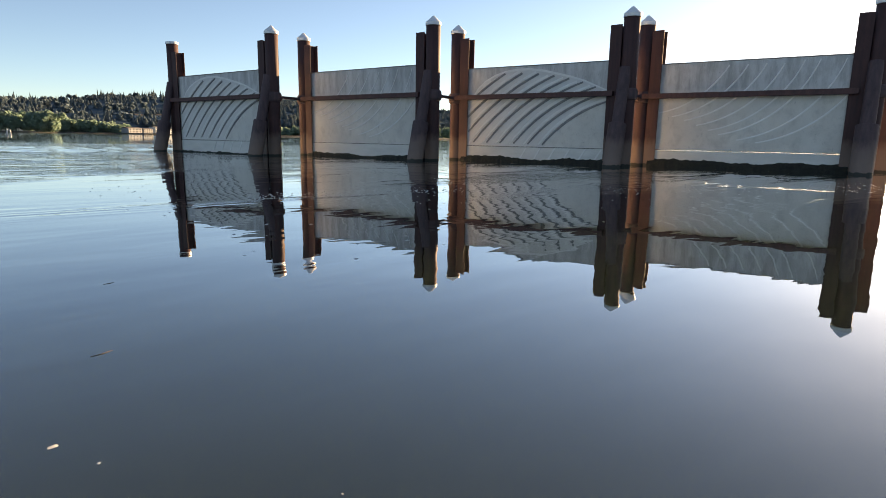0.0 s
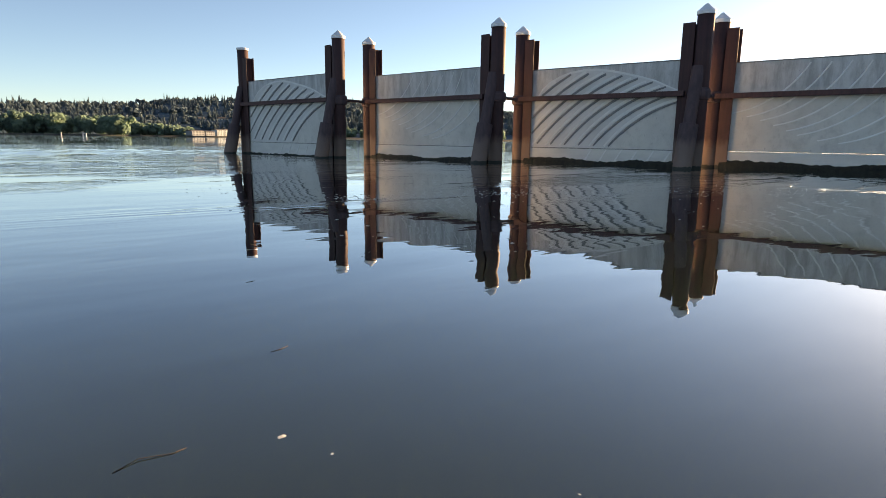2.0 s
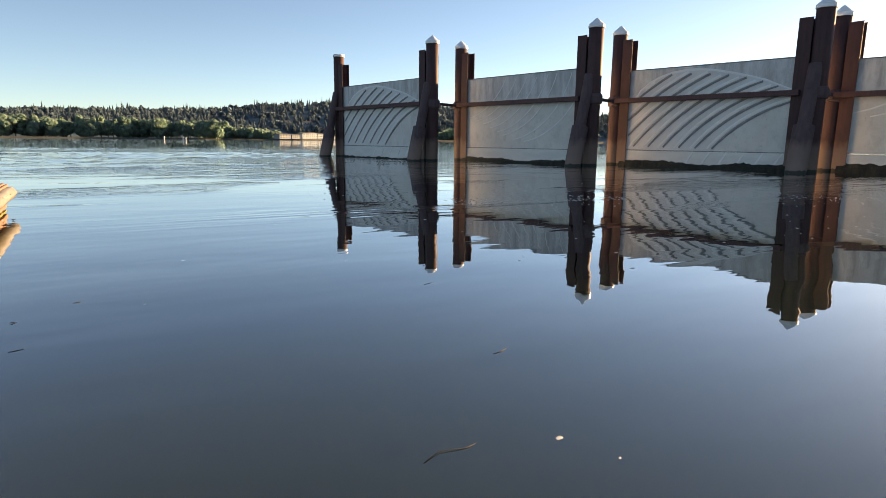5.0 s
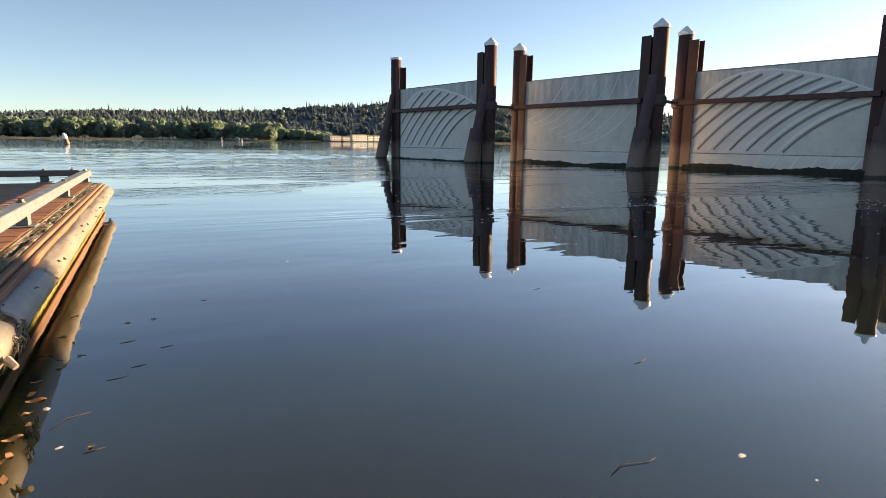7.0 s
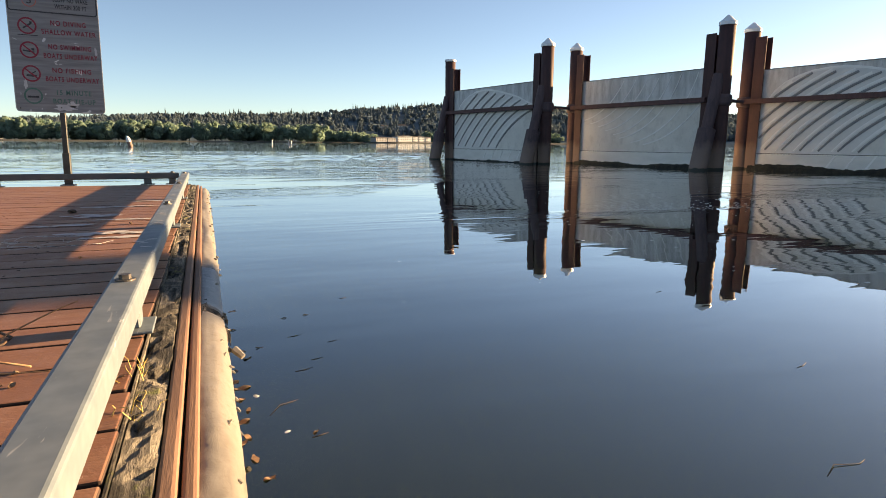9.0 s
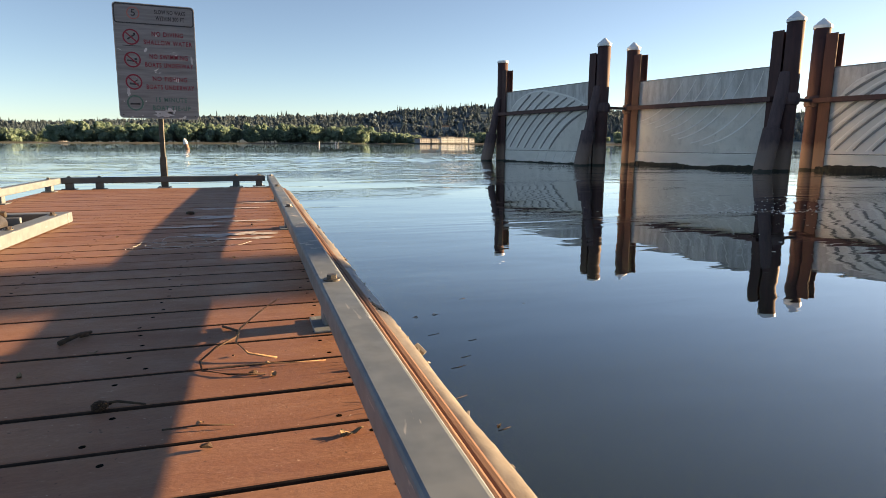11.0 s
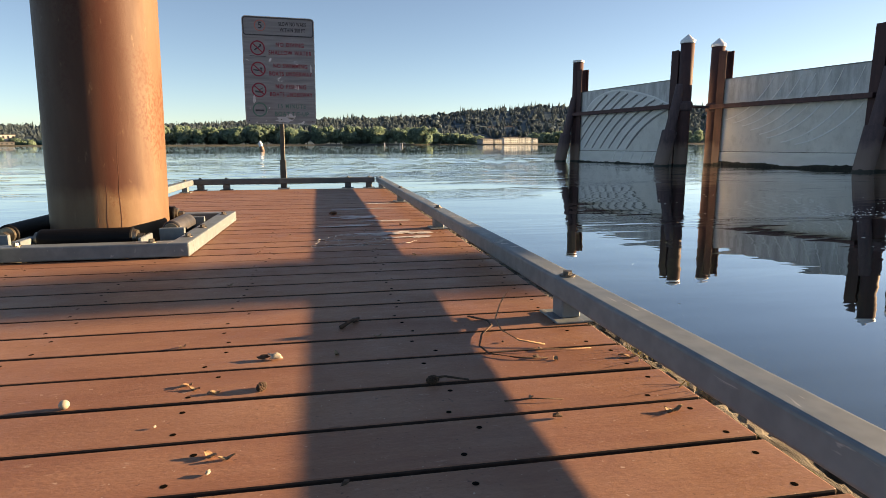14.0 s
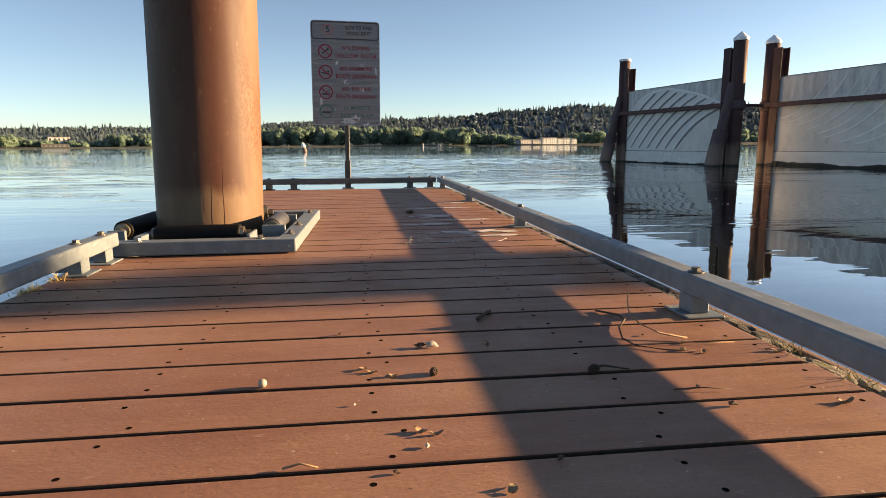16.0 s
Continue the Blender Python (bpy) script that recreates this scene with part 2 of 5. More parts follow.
def sign_material():
    m = Mat("faded_sign_face", 0.45, 0.15)
    streak = m.noise(6, (0.5, 1, 7), 5, 0.65)
    peel = m.noise(7, (1, 1, 1.2), 4, 0.6, 0.6)
    z = m.axis(2)
    c = m.ramp(streak, (0.3, (0.145, 0.152, 0.165)), (0.7, (0.25, 0.258, 0.272)))
    low = m.ramp(z, (0.9, 0.10), (1.0, 0.0))
    c = m.mix(m.ramp(m.math("ADD", peel, low), (0.66, 0.0), (0.68, 0.9)), c, (0.56, 0.57, 0.58))
    m.color(c)
    return m.m


PLANK = plank_material()
RUST = rust_material("rusted_pile_steel", (0.044, 0.016, 0.017), (0.074, 0.026, 0.025))
RUST2 = rust_material("rusted_beam_steel", (0.070, 0.029, 0.029), (0.112, 0.048, 0.043), False)
SLEEVE = rust_material("dark_coated_steel", (0.060, 0.034, 0.040), (0.098, 0.056, 0.058))
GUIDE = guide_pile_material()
CONCRETE = concrete_material()
DRIP = simple("dark_rust_drip", (0.060, 0.018, 0.010), (0.09, 0.028, 0.015), 20, 0.7)
# dark tone puts the shade of rib undersides into colour; coping shares it
RIBMAT = simple("rib_shade_concrete", (0.17, 0.172, 0.172), (0.26, 0.26, 0.255), 4, 0.9)
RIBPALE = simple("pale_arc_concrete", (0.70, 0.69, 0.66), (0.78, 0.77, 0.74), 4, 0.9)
FANMAT = simple("washed_fan_concrete", (0.59, 0.575, 0.55), (0.68, 0.665, 0.635), 1.6, 0.9)
BASEMAT = simple("pale_base_concrete", (0.58, 0.565, 0.53), (0.70, 0.68, 0.64), 1.4, 0.88, 0, 0.3, 0.008, (1, 1, 3))
WHITE = simple("white_cap_plastic", (0.74, 0.76, 0.78), (0.82, 0.83, 0.84), 5, 0.4, 0, 0.05)
GALV = galvanized_material()
AGED = simple("dark_aged_steel", (0.060, 0.078, 0.085), (0.10, 0.12, 0.125), 14, 0.5, 0.2)
SIGN = sign_material()
POSTMAT = simple("dull_dark_post_steel", (0.035, 0.04, 0.038), (0.08, 0.085, 0.075), 18, 0.55, 0.3)
SIGNBACK = simple("sign_aluminium", (0.4, 0.4, 0.41), (0.5, 0.5, 0.51), 8, 0.4, 0.7)
PEEL = simple("bare_pale_sign_metal", (0.42, 0.43, 0.45), (0.55, 0.56, 0.57), 20, 0.5)
RED = simple("faded_red_print", (0.24, 0.012, 0.035), (0.30, 0.03, 0.055), 30, 0.6)
BLACK = simple("faded_black_print", (0.02, 0.02, 0.025), (0.06, 0.06, 0.07), 30, 0.6)
GREEN = simple("faded_green_print", (0.03, 0.12, 0.10), (0.08, 0.19, 0.16), 30, 0.6)
ORANGE = simple("faded_orange_print", (0.42, 0.10, 0.09), (0.5, 0.16, 0.13), 30, 0.6)
RUBBER = simple("black_roller_rubber", (0.003, 0.0032, 0.004), (0.006, 0.006, 0.007), 14, 0.6, 0, 0.15, 0.004, (1, 1, 1), 0.15)
WORNRUB = simple("scuffed_grey_roller", (0.02, 0.02, 0.022), (0.085, 0.085, 0.09), 16, 0.5, 0.1)
STEEL = simple("bright_bolt_steel", (0.14, 0.125, 0.10), (0.24, 0.22, 0.19), 40, 0.35, 0.8)
DARKBOLT = simple("dark_bolt_head", (0.06, 0.055, 0.05), (0.13, 0.12, 0.11), 60, 0.5, 0.6)


def rotted_timber():
    m = Mat("rotted_grey_timber", 0.95)
    fibre = m.noise(30, (2, 0.22, 2), 7, 0.75)
    rot = m.noise(7, (1.4, 0.7, 1), 6, 0.75, 0.6)
    c = m.ramp(fibre, (0.3, (0.075, 0.065, 0.050)), (0.7, (0.25, 0.225, 0.18)))
    c = m.mix(m.ramp(rot, (0.46, 0.0), (0.56, 0.95)), c, (0.018, 0.016, 0.012))
    moss = m.noise(12, (1, 0.8, 1), 5, 0.7)
    c = m.mix(m.ramp(moss, (0.60, 0.0), (0.68, 0.8)), c, (0.13, 0.14, 0.035))
    m.color(c)
    return m.bump(m.mix(0.5, fibre, rot), 1.0, 0.02).m


OLDWOOD = rotted_timber()
RUBWOOD = simple("brown_rub_strip", (0.145, 0.075, 0.050), (0.25, 0.140, 0.092), 10, 0.75, 0, 0.3, 0.003, (2, 0.3, 2))
MOSS = simple("yellow_waterline_algae", (0.09, 0.075, 0.014), (0.22, 0.18, 0.034), 18, 0.85, 0, 0.8, 0.008)
FLOAT = simple("algae_stained_float", (0.022, 0.017, 0.010), (0.06, 0.042, 0.018), 6, 0.8, 0, 0.5, 0.01, (1, 0.35, 2))
VINYL = white_cover_material()
PATCHED = simple("grey_repair_wrap", (0.17, 0.18, 0.195), (0.23, 0.24, 0.255), 9, 0.45, 0, 0.4, 0.006)
TORN = simple("torn_dark_foam", (0.02, 0.02, 0.02), (0.16, 0.15, 0.14), 30, 0.9, 0, 1.0, 0.02)
STICK = simple("dry_twig", (0.22, 0.12, 0.065), (0.40, 0.25, 0.14), 60, 0.8)
DARKBIT = simple("dark_seed_cone", (0.03, 0.018, 0.012), (0.09, 0.05, 0.03), 80, 0.9)
DRYLEAF = simple("dry_leaf", (0.15, 0.095, 0.05), (0.29, 0.21, 0.125), 50, 0.8)
SHELL = simple("white_snail_shell", (0.26, 0.23, 0.18), (0.36, 0.33, 0.28), 60, 0.5)
DROP = simple("bird_dropping", (0.45, 0.43, 0.42), (0.62, 0.60, 0.58), 60, 0.9)
LINE = simple("pale_fishing_line", (0.5, 0.47, 0.45), (0.6, 0.58, 0.56), 60, 0.5)
HOLE = simple("dark_screw_head", (0.006, 0.005, 0.004), (0.014, 0.011, 0.009), 90, 1.0, 0, 0.2, 0.001, (1, 1, 1), 0.0)
BOARDSIDE = simple("dark_board_side", (0.030, 0.017, 0.012), (0.060, 0.032, 0.022), 40, 0.95)
STRAW = simple("dry_grass", (0.42, 0.28, 0.08), (0.60, 0.45, 0.16), 40, 0.8)
FOAM = simple("river_foam", (0.55, 0.55, 0.52), (0.70, 0.70, 0.66), 60, 0.8)
ALGAE = simple("black_tidal_growth", (0.008, 0.009, 0.006), (0.030, 0.030, 0.020), 9, 0.8, 0, 1.0, 0.03)
WATER = water_material()
# greens raised and blued so the colour holds the haze over the river
LEAVES = leaf_material("hazed_cottonwood_leaves", (0.200, 0.300, 0.225), (0.260, 0.360, 0.245), (0.195, 0.295, 0.275), 0.62)
# needles paled towards blue-grey: distance haze is put into the colour
NEEDLES = leaf_material("hazed_fir_needles", (0.125, 0.182, 0.212), (0.148, 0.205, 0.230), (0.142, 0.202, 0.236), 0.7)


def hill_material():
    m = Mat("hazed_wooded_hillside", 0.95)
    m.b.inputs["Specular IOR Level"].default_value = 0.0
    crowns = m.noise(0.06, (1, 0.5, 1.6), 5, 0.75, shared=True)
    stands = m.noise(0.012, (1, 1, 3), 4, 0.6, shared=True)
    # these blue-grey tones hold the distance haze as well as the woods
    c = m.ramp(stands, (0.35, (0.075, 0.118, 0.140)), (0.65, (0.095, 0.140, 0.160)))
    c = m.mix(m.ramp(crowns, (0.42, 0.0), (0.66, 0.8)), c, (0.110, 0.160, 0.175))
    m.color(c)
    return m.bump(crowns, 0.25, 2.0).m


HILL = hill_material()
BANK = simple("river_bank", (0.026, 0.034, 0.026), (0.05, 0.058, 0.042), 0.05, 0.95, 0, 0.0)
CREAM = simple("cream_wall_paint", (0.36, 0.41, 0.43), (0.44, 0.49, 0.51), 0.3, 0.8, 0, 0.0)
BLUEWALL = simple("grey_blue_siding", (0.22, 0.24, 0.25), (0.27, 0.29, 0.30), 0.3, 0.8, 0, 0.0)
WHITEWALL = simple("white_wall_paint", (0.42, 0.41, 0.40), (0.50, 0.49, 0.48), 0.3, 0.8, 0, 0.0)
GREYWALL = simple("dull_grey_siding", (0.10, 0.105, 0.11), (0.14, 0.145, 0.15), 0.3, 0.8, 0, 0.0)
ROOF = simple("grey_roof", (0.07, 0.068, 0.068), (0.10, 0.095, 0.09), 0.3, 0.9, 0, 0.0)
GLASS = simple("dark_window_glass", (0.03, 0.035, 0.04), (0.06, 0.065, 0.07), 1, 0.1, 0, 0.0)


# ---- mesh helpers ----
def part(name, bm, material, parent=None, label="", smooth=False):
    me = bpy.data.meshes.new(name)
    bm.to_mesh(me)
    bm.free()
    me.materials.append(material)
    if smooth:
        me.shade_smooth()
    ob = new(name, me)
    ob.parent = parent
    if label:
        ob["label"] = label
    return ob


def thing(name, label, category, group="", kind="", at=(0, 0, 0), turn=0.0):
    ob = new(name)
    ob.empty_display_size = 0.1
    ob.matrix_world = Matrix.Translation(at) @ Matrix.Rotation(turn, 4, "Z")
    return tagged(ob, label, category, group, kind)


def box(lo, hi, bevel=0.0, seg=2, bm=None):
    own = bmesh.new()
    bmesh.ops.create_cube(own, size=1.0)
    size = [b - a for a, b in zip(lo, hi)]
    mid = [(a + b) / 2 for a, b in zip(lo, hi)]
    bmesh.ops.transform(own, matrix=Matrix.LocRotScale(mid, None, size), verts=own.verts)
    if bevel:
        bmesh.ops.bevel(own, geom=own.edges[:], offset=bevel, segments=seg, profile=0.5, affect="EDGES")
    return join(bm, own)


def join(bm, own):
    if bm is None:
        return own
    me = bpy.data.meshes.new("tmp")
    own.to_mesh(me)
    own.free()
    bm.from_mesh(me)
    bpy.data.meshes.remove(me)
    return bm


def tube(a, b, r1, r2=None, seg=24, bm=None, caps=True, bevel=0.0):
    """A round bar from a to b."""
    a, b = Vector(a), Vector(b)
    own = bmesh.new()
    bmesh.ops.create_cone(own, cap_ends=caps, cap_tris=False, segments=seg, radius1=r1, radius2=r1 if r2 is None else r2, depth=(b - a).length)
    if bevel:
        rim = [e for e in own.edges if abs(abs(e.verts[0].co.z) - (b - a).length / 2) < 1e-5 and abs(e.verts[0].co.z - e.verts[1].co.z) < 1e-5]
        bmesh.ops.bevel(own, geom=rim, offset=bevel, segments=2, profile=0.5, affect="EDGES")
    turn = (b - a).to_track_quat("Z", "Y").to_matrix().to_4x4()
    bmesh.ops.transform(own, matrix=Matrix.Translation((a + b) / 2) @ turn, verts=own.verts)
    return join(bm, own)


def lathe(profile, seg=24, bm=None, at=(0, 0, 0)):
    """Turned about z from (radius, height) pairs."""
    own = bm or bmesh.new()
    rings = []
    for r, z in profile:
        rings.append([own.verts.new((at[0] + r * math.cos(2 * math.pi * k / seg), at[1] + r * math.sin(2 * math.pi * k / seg), at[2] + z)) for k in range(seg)] if r > 1e-6 else [own.verts.new((at[0], at[1], at[2] + z))])
    for p, q in zip(rings, rings[1:]):
        for k in range(seg):
            j = (k + 1) % seg
            if len(p) == 1 and len(q) == 1:
                continue
            if len(p) == 1:
                own.faces.new((p[0], q[j], q[k]))
            elif len(q) == 1:
                own.faces.new((p[k], p[j], q[0]))
            else:
                own.faces.new((p[k], p[j], q[j], q[k]))
    return own


def hexhead(at, r=0.014, h=0.012, bm=None, turn=0.2):
    own = bmesh.new()
    bmesh.ops.create_cone(own, cap_ends=True, segments=6, radius1=r, radius2=r * 0.95, depth=h)
    bmesh.ops.transform(own, matrix=Matrix.Translation(Vector(at) + Vector((0, 0, h / 2 + 0.003))) @ Matrix.Rotation(turn, 4, "Z"), verts=own.verts)
    washer = bmesh.new()
    bmesh.ops.create_cone(washer, cap_ends=True, segments=20, radius1=r * 1.6, radius2=r * 1.6, depth=0.004)
    bmesh.ops.transform(washer, matrix=Matrix.Translation(Vector(at) + Vector((0, 0, 0.002))), verts=washer.verts)
    return join(bm, join(own, washer))


def ribbon(points, r, seg=6, taper=0.6):
    """A bent stick through the points."""
    bm = bmesh.new()
    pts = [Vector(p) for p in points]
    rings = []
    for i, p in enumerate(pts):
        d = (pts[min(i + 1, len(pts) - 1)] - pts[max(i - 1, 0)]).normalized()
        a = d.orthogonal().normalized()
        b = d.cross(a)
        k = r * (1 - (1 - taper) * i / max(1, len(pts) - 1))
        rings.append([bm.verts.new(p + k * (a * math.cos(2 * math.pi * j / seg) + b * math.sin(2 * math.pi * j / seg))) for j in range(seg)])
    for p, q in zip(rings, rings[1:]):
        for j in range(seg):
            bm.faces.new((p[j], p[(j + 1) % seg], q[(j + 1) % seg], q[j]))
    bm.faces.new(rings[0][::-1])
    bm.faces.new(rings[-1])
    bmesh.ops.recalc_face_normals(bm, faces=bm.faces)
    return bm


def raw(name, verts, faces, material, parent=None, smooth=False):
    me = bpy.data.meshes.new(name)
    me.from_pydata([tuple(v) for v in verts], [], faces)
    me.materials.append(material)
    if smooth:
        me.shade_smooth()
    ob = new(name, me)
    ob.parent = parent
    return ob


# ---- water ----
def ripple_height(x, y):
    """Low wind ripples on the open reach, dying out near the dock, the wall and the far shore."""
    r = math.hypot(x, y)
    az = math.degrees(math.atan2(x, y))
    reach = float(np.interp(r, (8, 11, 16, 34, 41, 46), (0, 0.4, 1.0, 1.0, 0.5, 0)))
    reach *= float(np.interp(az, (-100, -30, -15, -4, 20, 30, 50), (0, 0.12, 0.3, 1, 1, 0.12, 0)))
    if reach <= 0.0:
        return 0.0
    gust = noise.noise((x * 0.05 + 3, y * 0.16, 5.0)) + 0.6 * noise.noise((x * 0.12, y * 0.55, 9.0))
    reach *= min(1.0, max(0.12, 0.55 + 1.3 * gust))
    wave = 0.34 * noise.noise((x * 0.42, y * 1.15, 0.7)) + 0.62 * noise.noise((x * 1.3 + 4, y * 2.5, 2.1)) + 0.16 * noise.noise((x * 2.6, y * 5.0, 3.3))
    return 0.052 * reach * wave


def water_sheet():
    """One round sheet to beyond the hills; fine rings where the ripples run."""
    azs = list(np.arange(-72, 52, 0.3)) + list(np.arange(52, 288, 4.0))
    radii = [2.0, 4.0, 6.3]
    while radii[-1] < 47:
        radii.append(radii[-1] * 1.0095)
    radii += [55, 75, 120, 250, 600, 1500, 3900]
    v = [(0.0, 0.0, 0.0)]
    for r in radii:
        for az in azs:
            x, y = r * math.sin(radians(az)), r * math.cos(radians(az))
            v.append((x, y, ripple_height(x, y)))
    n = len(azs)
    f = [(0, 1 + (k + 1) % n, 1 + k) for k in range(n)]
    for i in range(len(radii) - 1):
        a = 1 + i * n
        f += [(a + k, a + (k + 1) % n, a + n + (k + 1) % n, a + n + k) for k in range(n)]
    return tagged(raw("water", v, f, WATER, smooth=True), "calm dark river water reflecting the clear morning sky", "water", kind="structure")


water_sheet()

# ---- breakwater wall ----
PILES = {"A": (10.846, 22.739), "B": (11.866, 17.04), "C": (13.242, 17.452), "D": (14.272, 12.168), "E": (15.697, 12.621), "F": (16.864, 7.526), "G": (18.159, 7.788), "H": (19.23, 2.68)}


def cap_profile(flat):
    if flat:
        return [(0.0, -0.02), (0.222, -0.02), (0.226, -0.01), (0.226, 0.055), (0.215, 0.068), (0.0, 0.075)]
    return [(0.0, -0.02), (0.218, -0.02), (0.224, -0.01), (0.224, 0.065), (0.212, 0.075), (0.02, 0.245), (0.0, 0.25)]


def round_pile(at, flat=False, collar=False):
    top = 3.90 if flat else 3.76
    t = thing("steel_pile", "rust-brown round steel pile with a " + ("flat" if flat else "pointed") + " white cap", "pile", "breakwater piles", at=(*at, 0))
    part("shaft", lathe([(0.0, -1.2), (0.203, -1.2), (0.203, 0.3), (0.203, 1.4), (0.203, 2.6), (0.203, top - 0.005), (0.0, top)], 32), RUST, t, smooth=False)
    t.children[0].data.shade_smooth()
    part("cap", lathe(cap_profile(flat), 32, at=(0, 0, top)), WHITE, t, "white plastic pile cap")
    if collar:
        part("collar", lathe([(0.205, 1.70), (0.24, 1.72), (0.26, 1.78), (0.26, 1.92), (0.24, 1.98), (0.205, 2.0)], 24), SLEEVE, t, "dark steel collar")
    return t


def soldier_beam(at, turn, top=3.57):
    """A wide-flange beam; its web lies along the wall."""
    t = thing("soldier_beam", "rusted wide-flange steel beam holding the concrete wall panel", "steel beam", "wall soldier beams", at=(*at, 0), turn=turn)
    bm = box((-0.15, -0.165, -1.2), (0.15, -0.145, top), 0.003, 1)
    part("front_flange", bm, RUST, t)
    part("back_flange", box((-0.15, 0.145, -1.2), (0.15, 0.165, top), 0.003, 1), RUST, t)
    part("web", box((-0.01, -0.145, -1.2), (0.01, 0.145, top), 0.0), RUST, t)
    return t


def raker(at, turn):
    """A leaning brace pile in front of the wall with a wider lower sleeve."""
    t = thing("raking_pile", "dark leaning steel brace pile with a wider lower sleeve", "pile", "leaning brace piles", at=(*at, 0), turn=turn)
    foot, head = Vector((0, -0.95, -0.9)), Vector((0, -0.12, 2.5))
    d = (head - foot).normalized()
    part("brace_shaft", tube(foot + d * 1.6, head, 0.15, 0.15, 28), SLEEVE, t, smooth=False)
    part("sleeve", tube(foot, foot + d * 2.05, 0.225, 0.225, 32, bevel=0.02), SLEEVE, t, "wider dark pile sleeve")
    return t


def face_rib(points, width, deep, front, inside):
    """A raised curved rib along points (s, z) of a panel's face, kept where inside(s, z)."""
    bm = bmesh.new()
    prev = None
    n = len(points) - 1
    for k, (s, z) in enumerate(points):
        q, p = points[min(k + 1, n)], points[max(k - 1, 0)]
        d = Vector((q[0] - p[0], q[1] - p[1])).normalized()
        w = width * (0.45 + 0.55 * math.sin(math.pi * (0.15 + 0.8 * k / n)))
        a, b = (s - d.y * w / 2, z + d.x * w / 2), (s + d.y * w / 2, z - d.x * w / 2)
        if not (inside(*a) and inside(*b)):
            prev = None
            continue
        m = ((a[0] + b[0]) / 2, (a[1] + b[1]) / 2)
        ring = [bm.verts.new((v[0], front - h, v[1])) for v, h in ((a, 0.0), (m, deep), (b, deep * 0.9), (b, 0.0))]
        if prev:
            for i in range(3):
                bm.faces.new((prev[i], prev[i + 1], ring[i + 1], ring[i]))
        prev = ring
    bmesh.ops.recalc_face_normals(bm, faces=bm.faces)
    return bm


def sweep(base, z0, r, h0, h1, n=36):
    """Points of a curve that starts at (base, z0) with heading h0 degrees and bends to h1 with radius r."""
    out = []
    for k in range(n + 1):
        a = radians(h0 + (h1 - h0) * k / n)
        out.append((base + r * (math.sin(radians(h0)) - math.sin(a)), z0 + r * (math.cos(a) - math.cos(radians(h0)))))
    return out


def scoop(base, z0, r, h0, h1, n=36):
    """Points of a curve that starts at (base, z0) with heading h0 degrees and steepens to h1 with radius r."""
    out = []
    for k in range(n + 1):
        a = radians(h0 + (h1 - h0) * k / n)
        out.append((base + r * (math.sin(a) - math.sin(radians(h0))), z0 + r * (math.cos(radians(h0)) - math.cos(a))))
    return out


def fan_slab(crown, last, left, front):
    """A slab 4 mm proud between the crown line and the last rib."""
    cs, cz = [c[0] for c in crown], [c[1] for c in crown]
    ring = [(left, 0.47)]
    for p, z in last:
        if z < np.interp(p, cs, cz):
            ring.append((p, z))
    ring += [c for c in reversed(crown) if c[0] < ring[-1][0] - 0.03]
    ring.append((left, 1.55))
    bm = bmesh.new()
    f = bm.faces.new([bm.verts.new((p, front - 0.0005, z)) for p, z in ring])
    out = bmesh.ops.extrude_face_region(bm, geom=[f])
    bmesh.ops.translate(bm, vec=(0, -0.0035, 0), verts=[v for v in out["geom"] if isinstance(v, bmesh.types.BMVert)])
    bmesh.ops.triangulate(bm, faces=bm.faces[:])
    bmesh.ops.recalc_face_normals(bm, faces=bm.faces)
    return bm


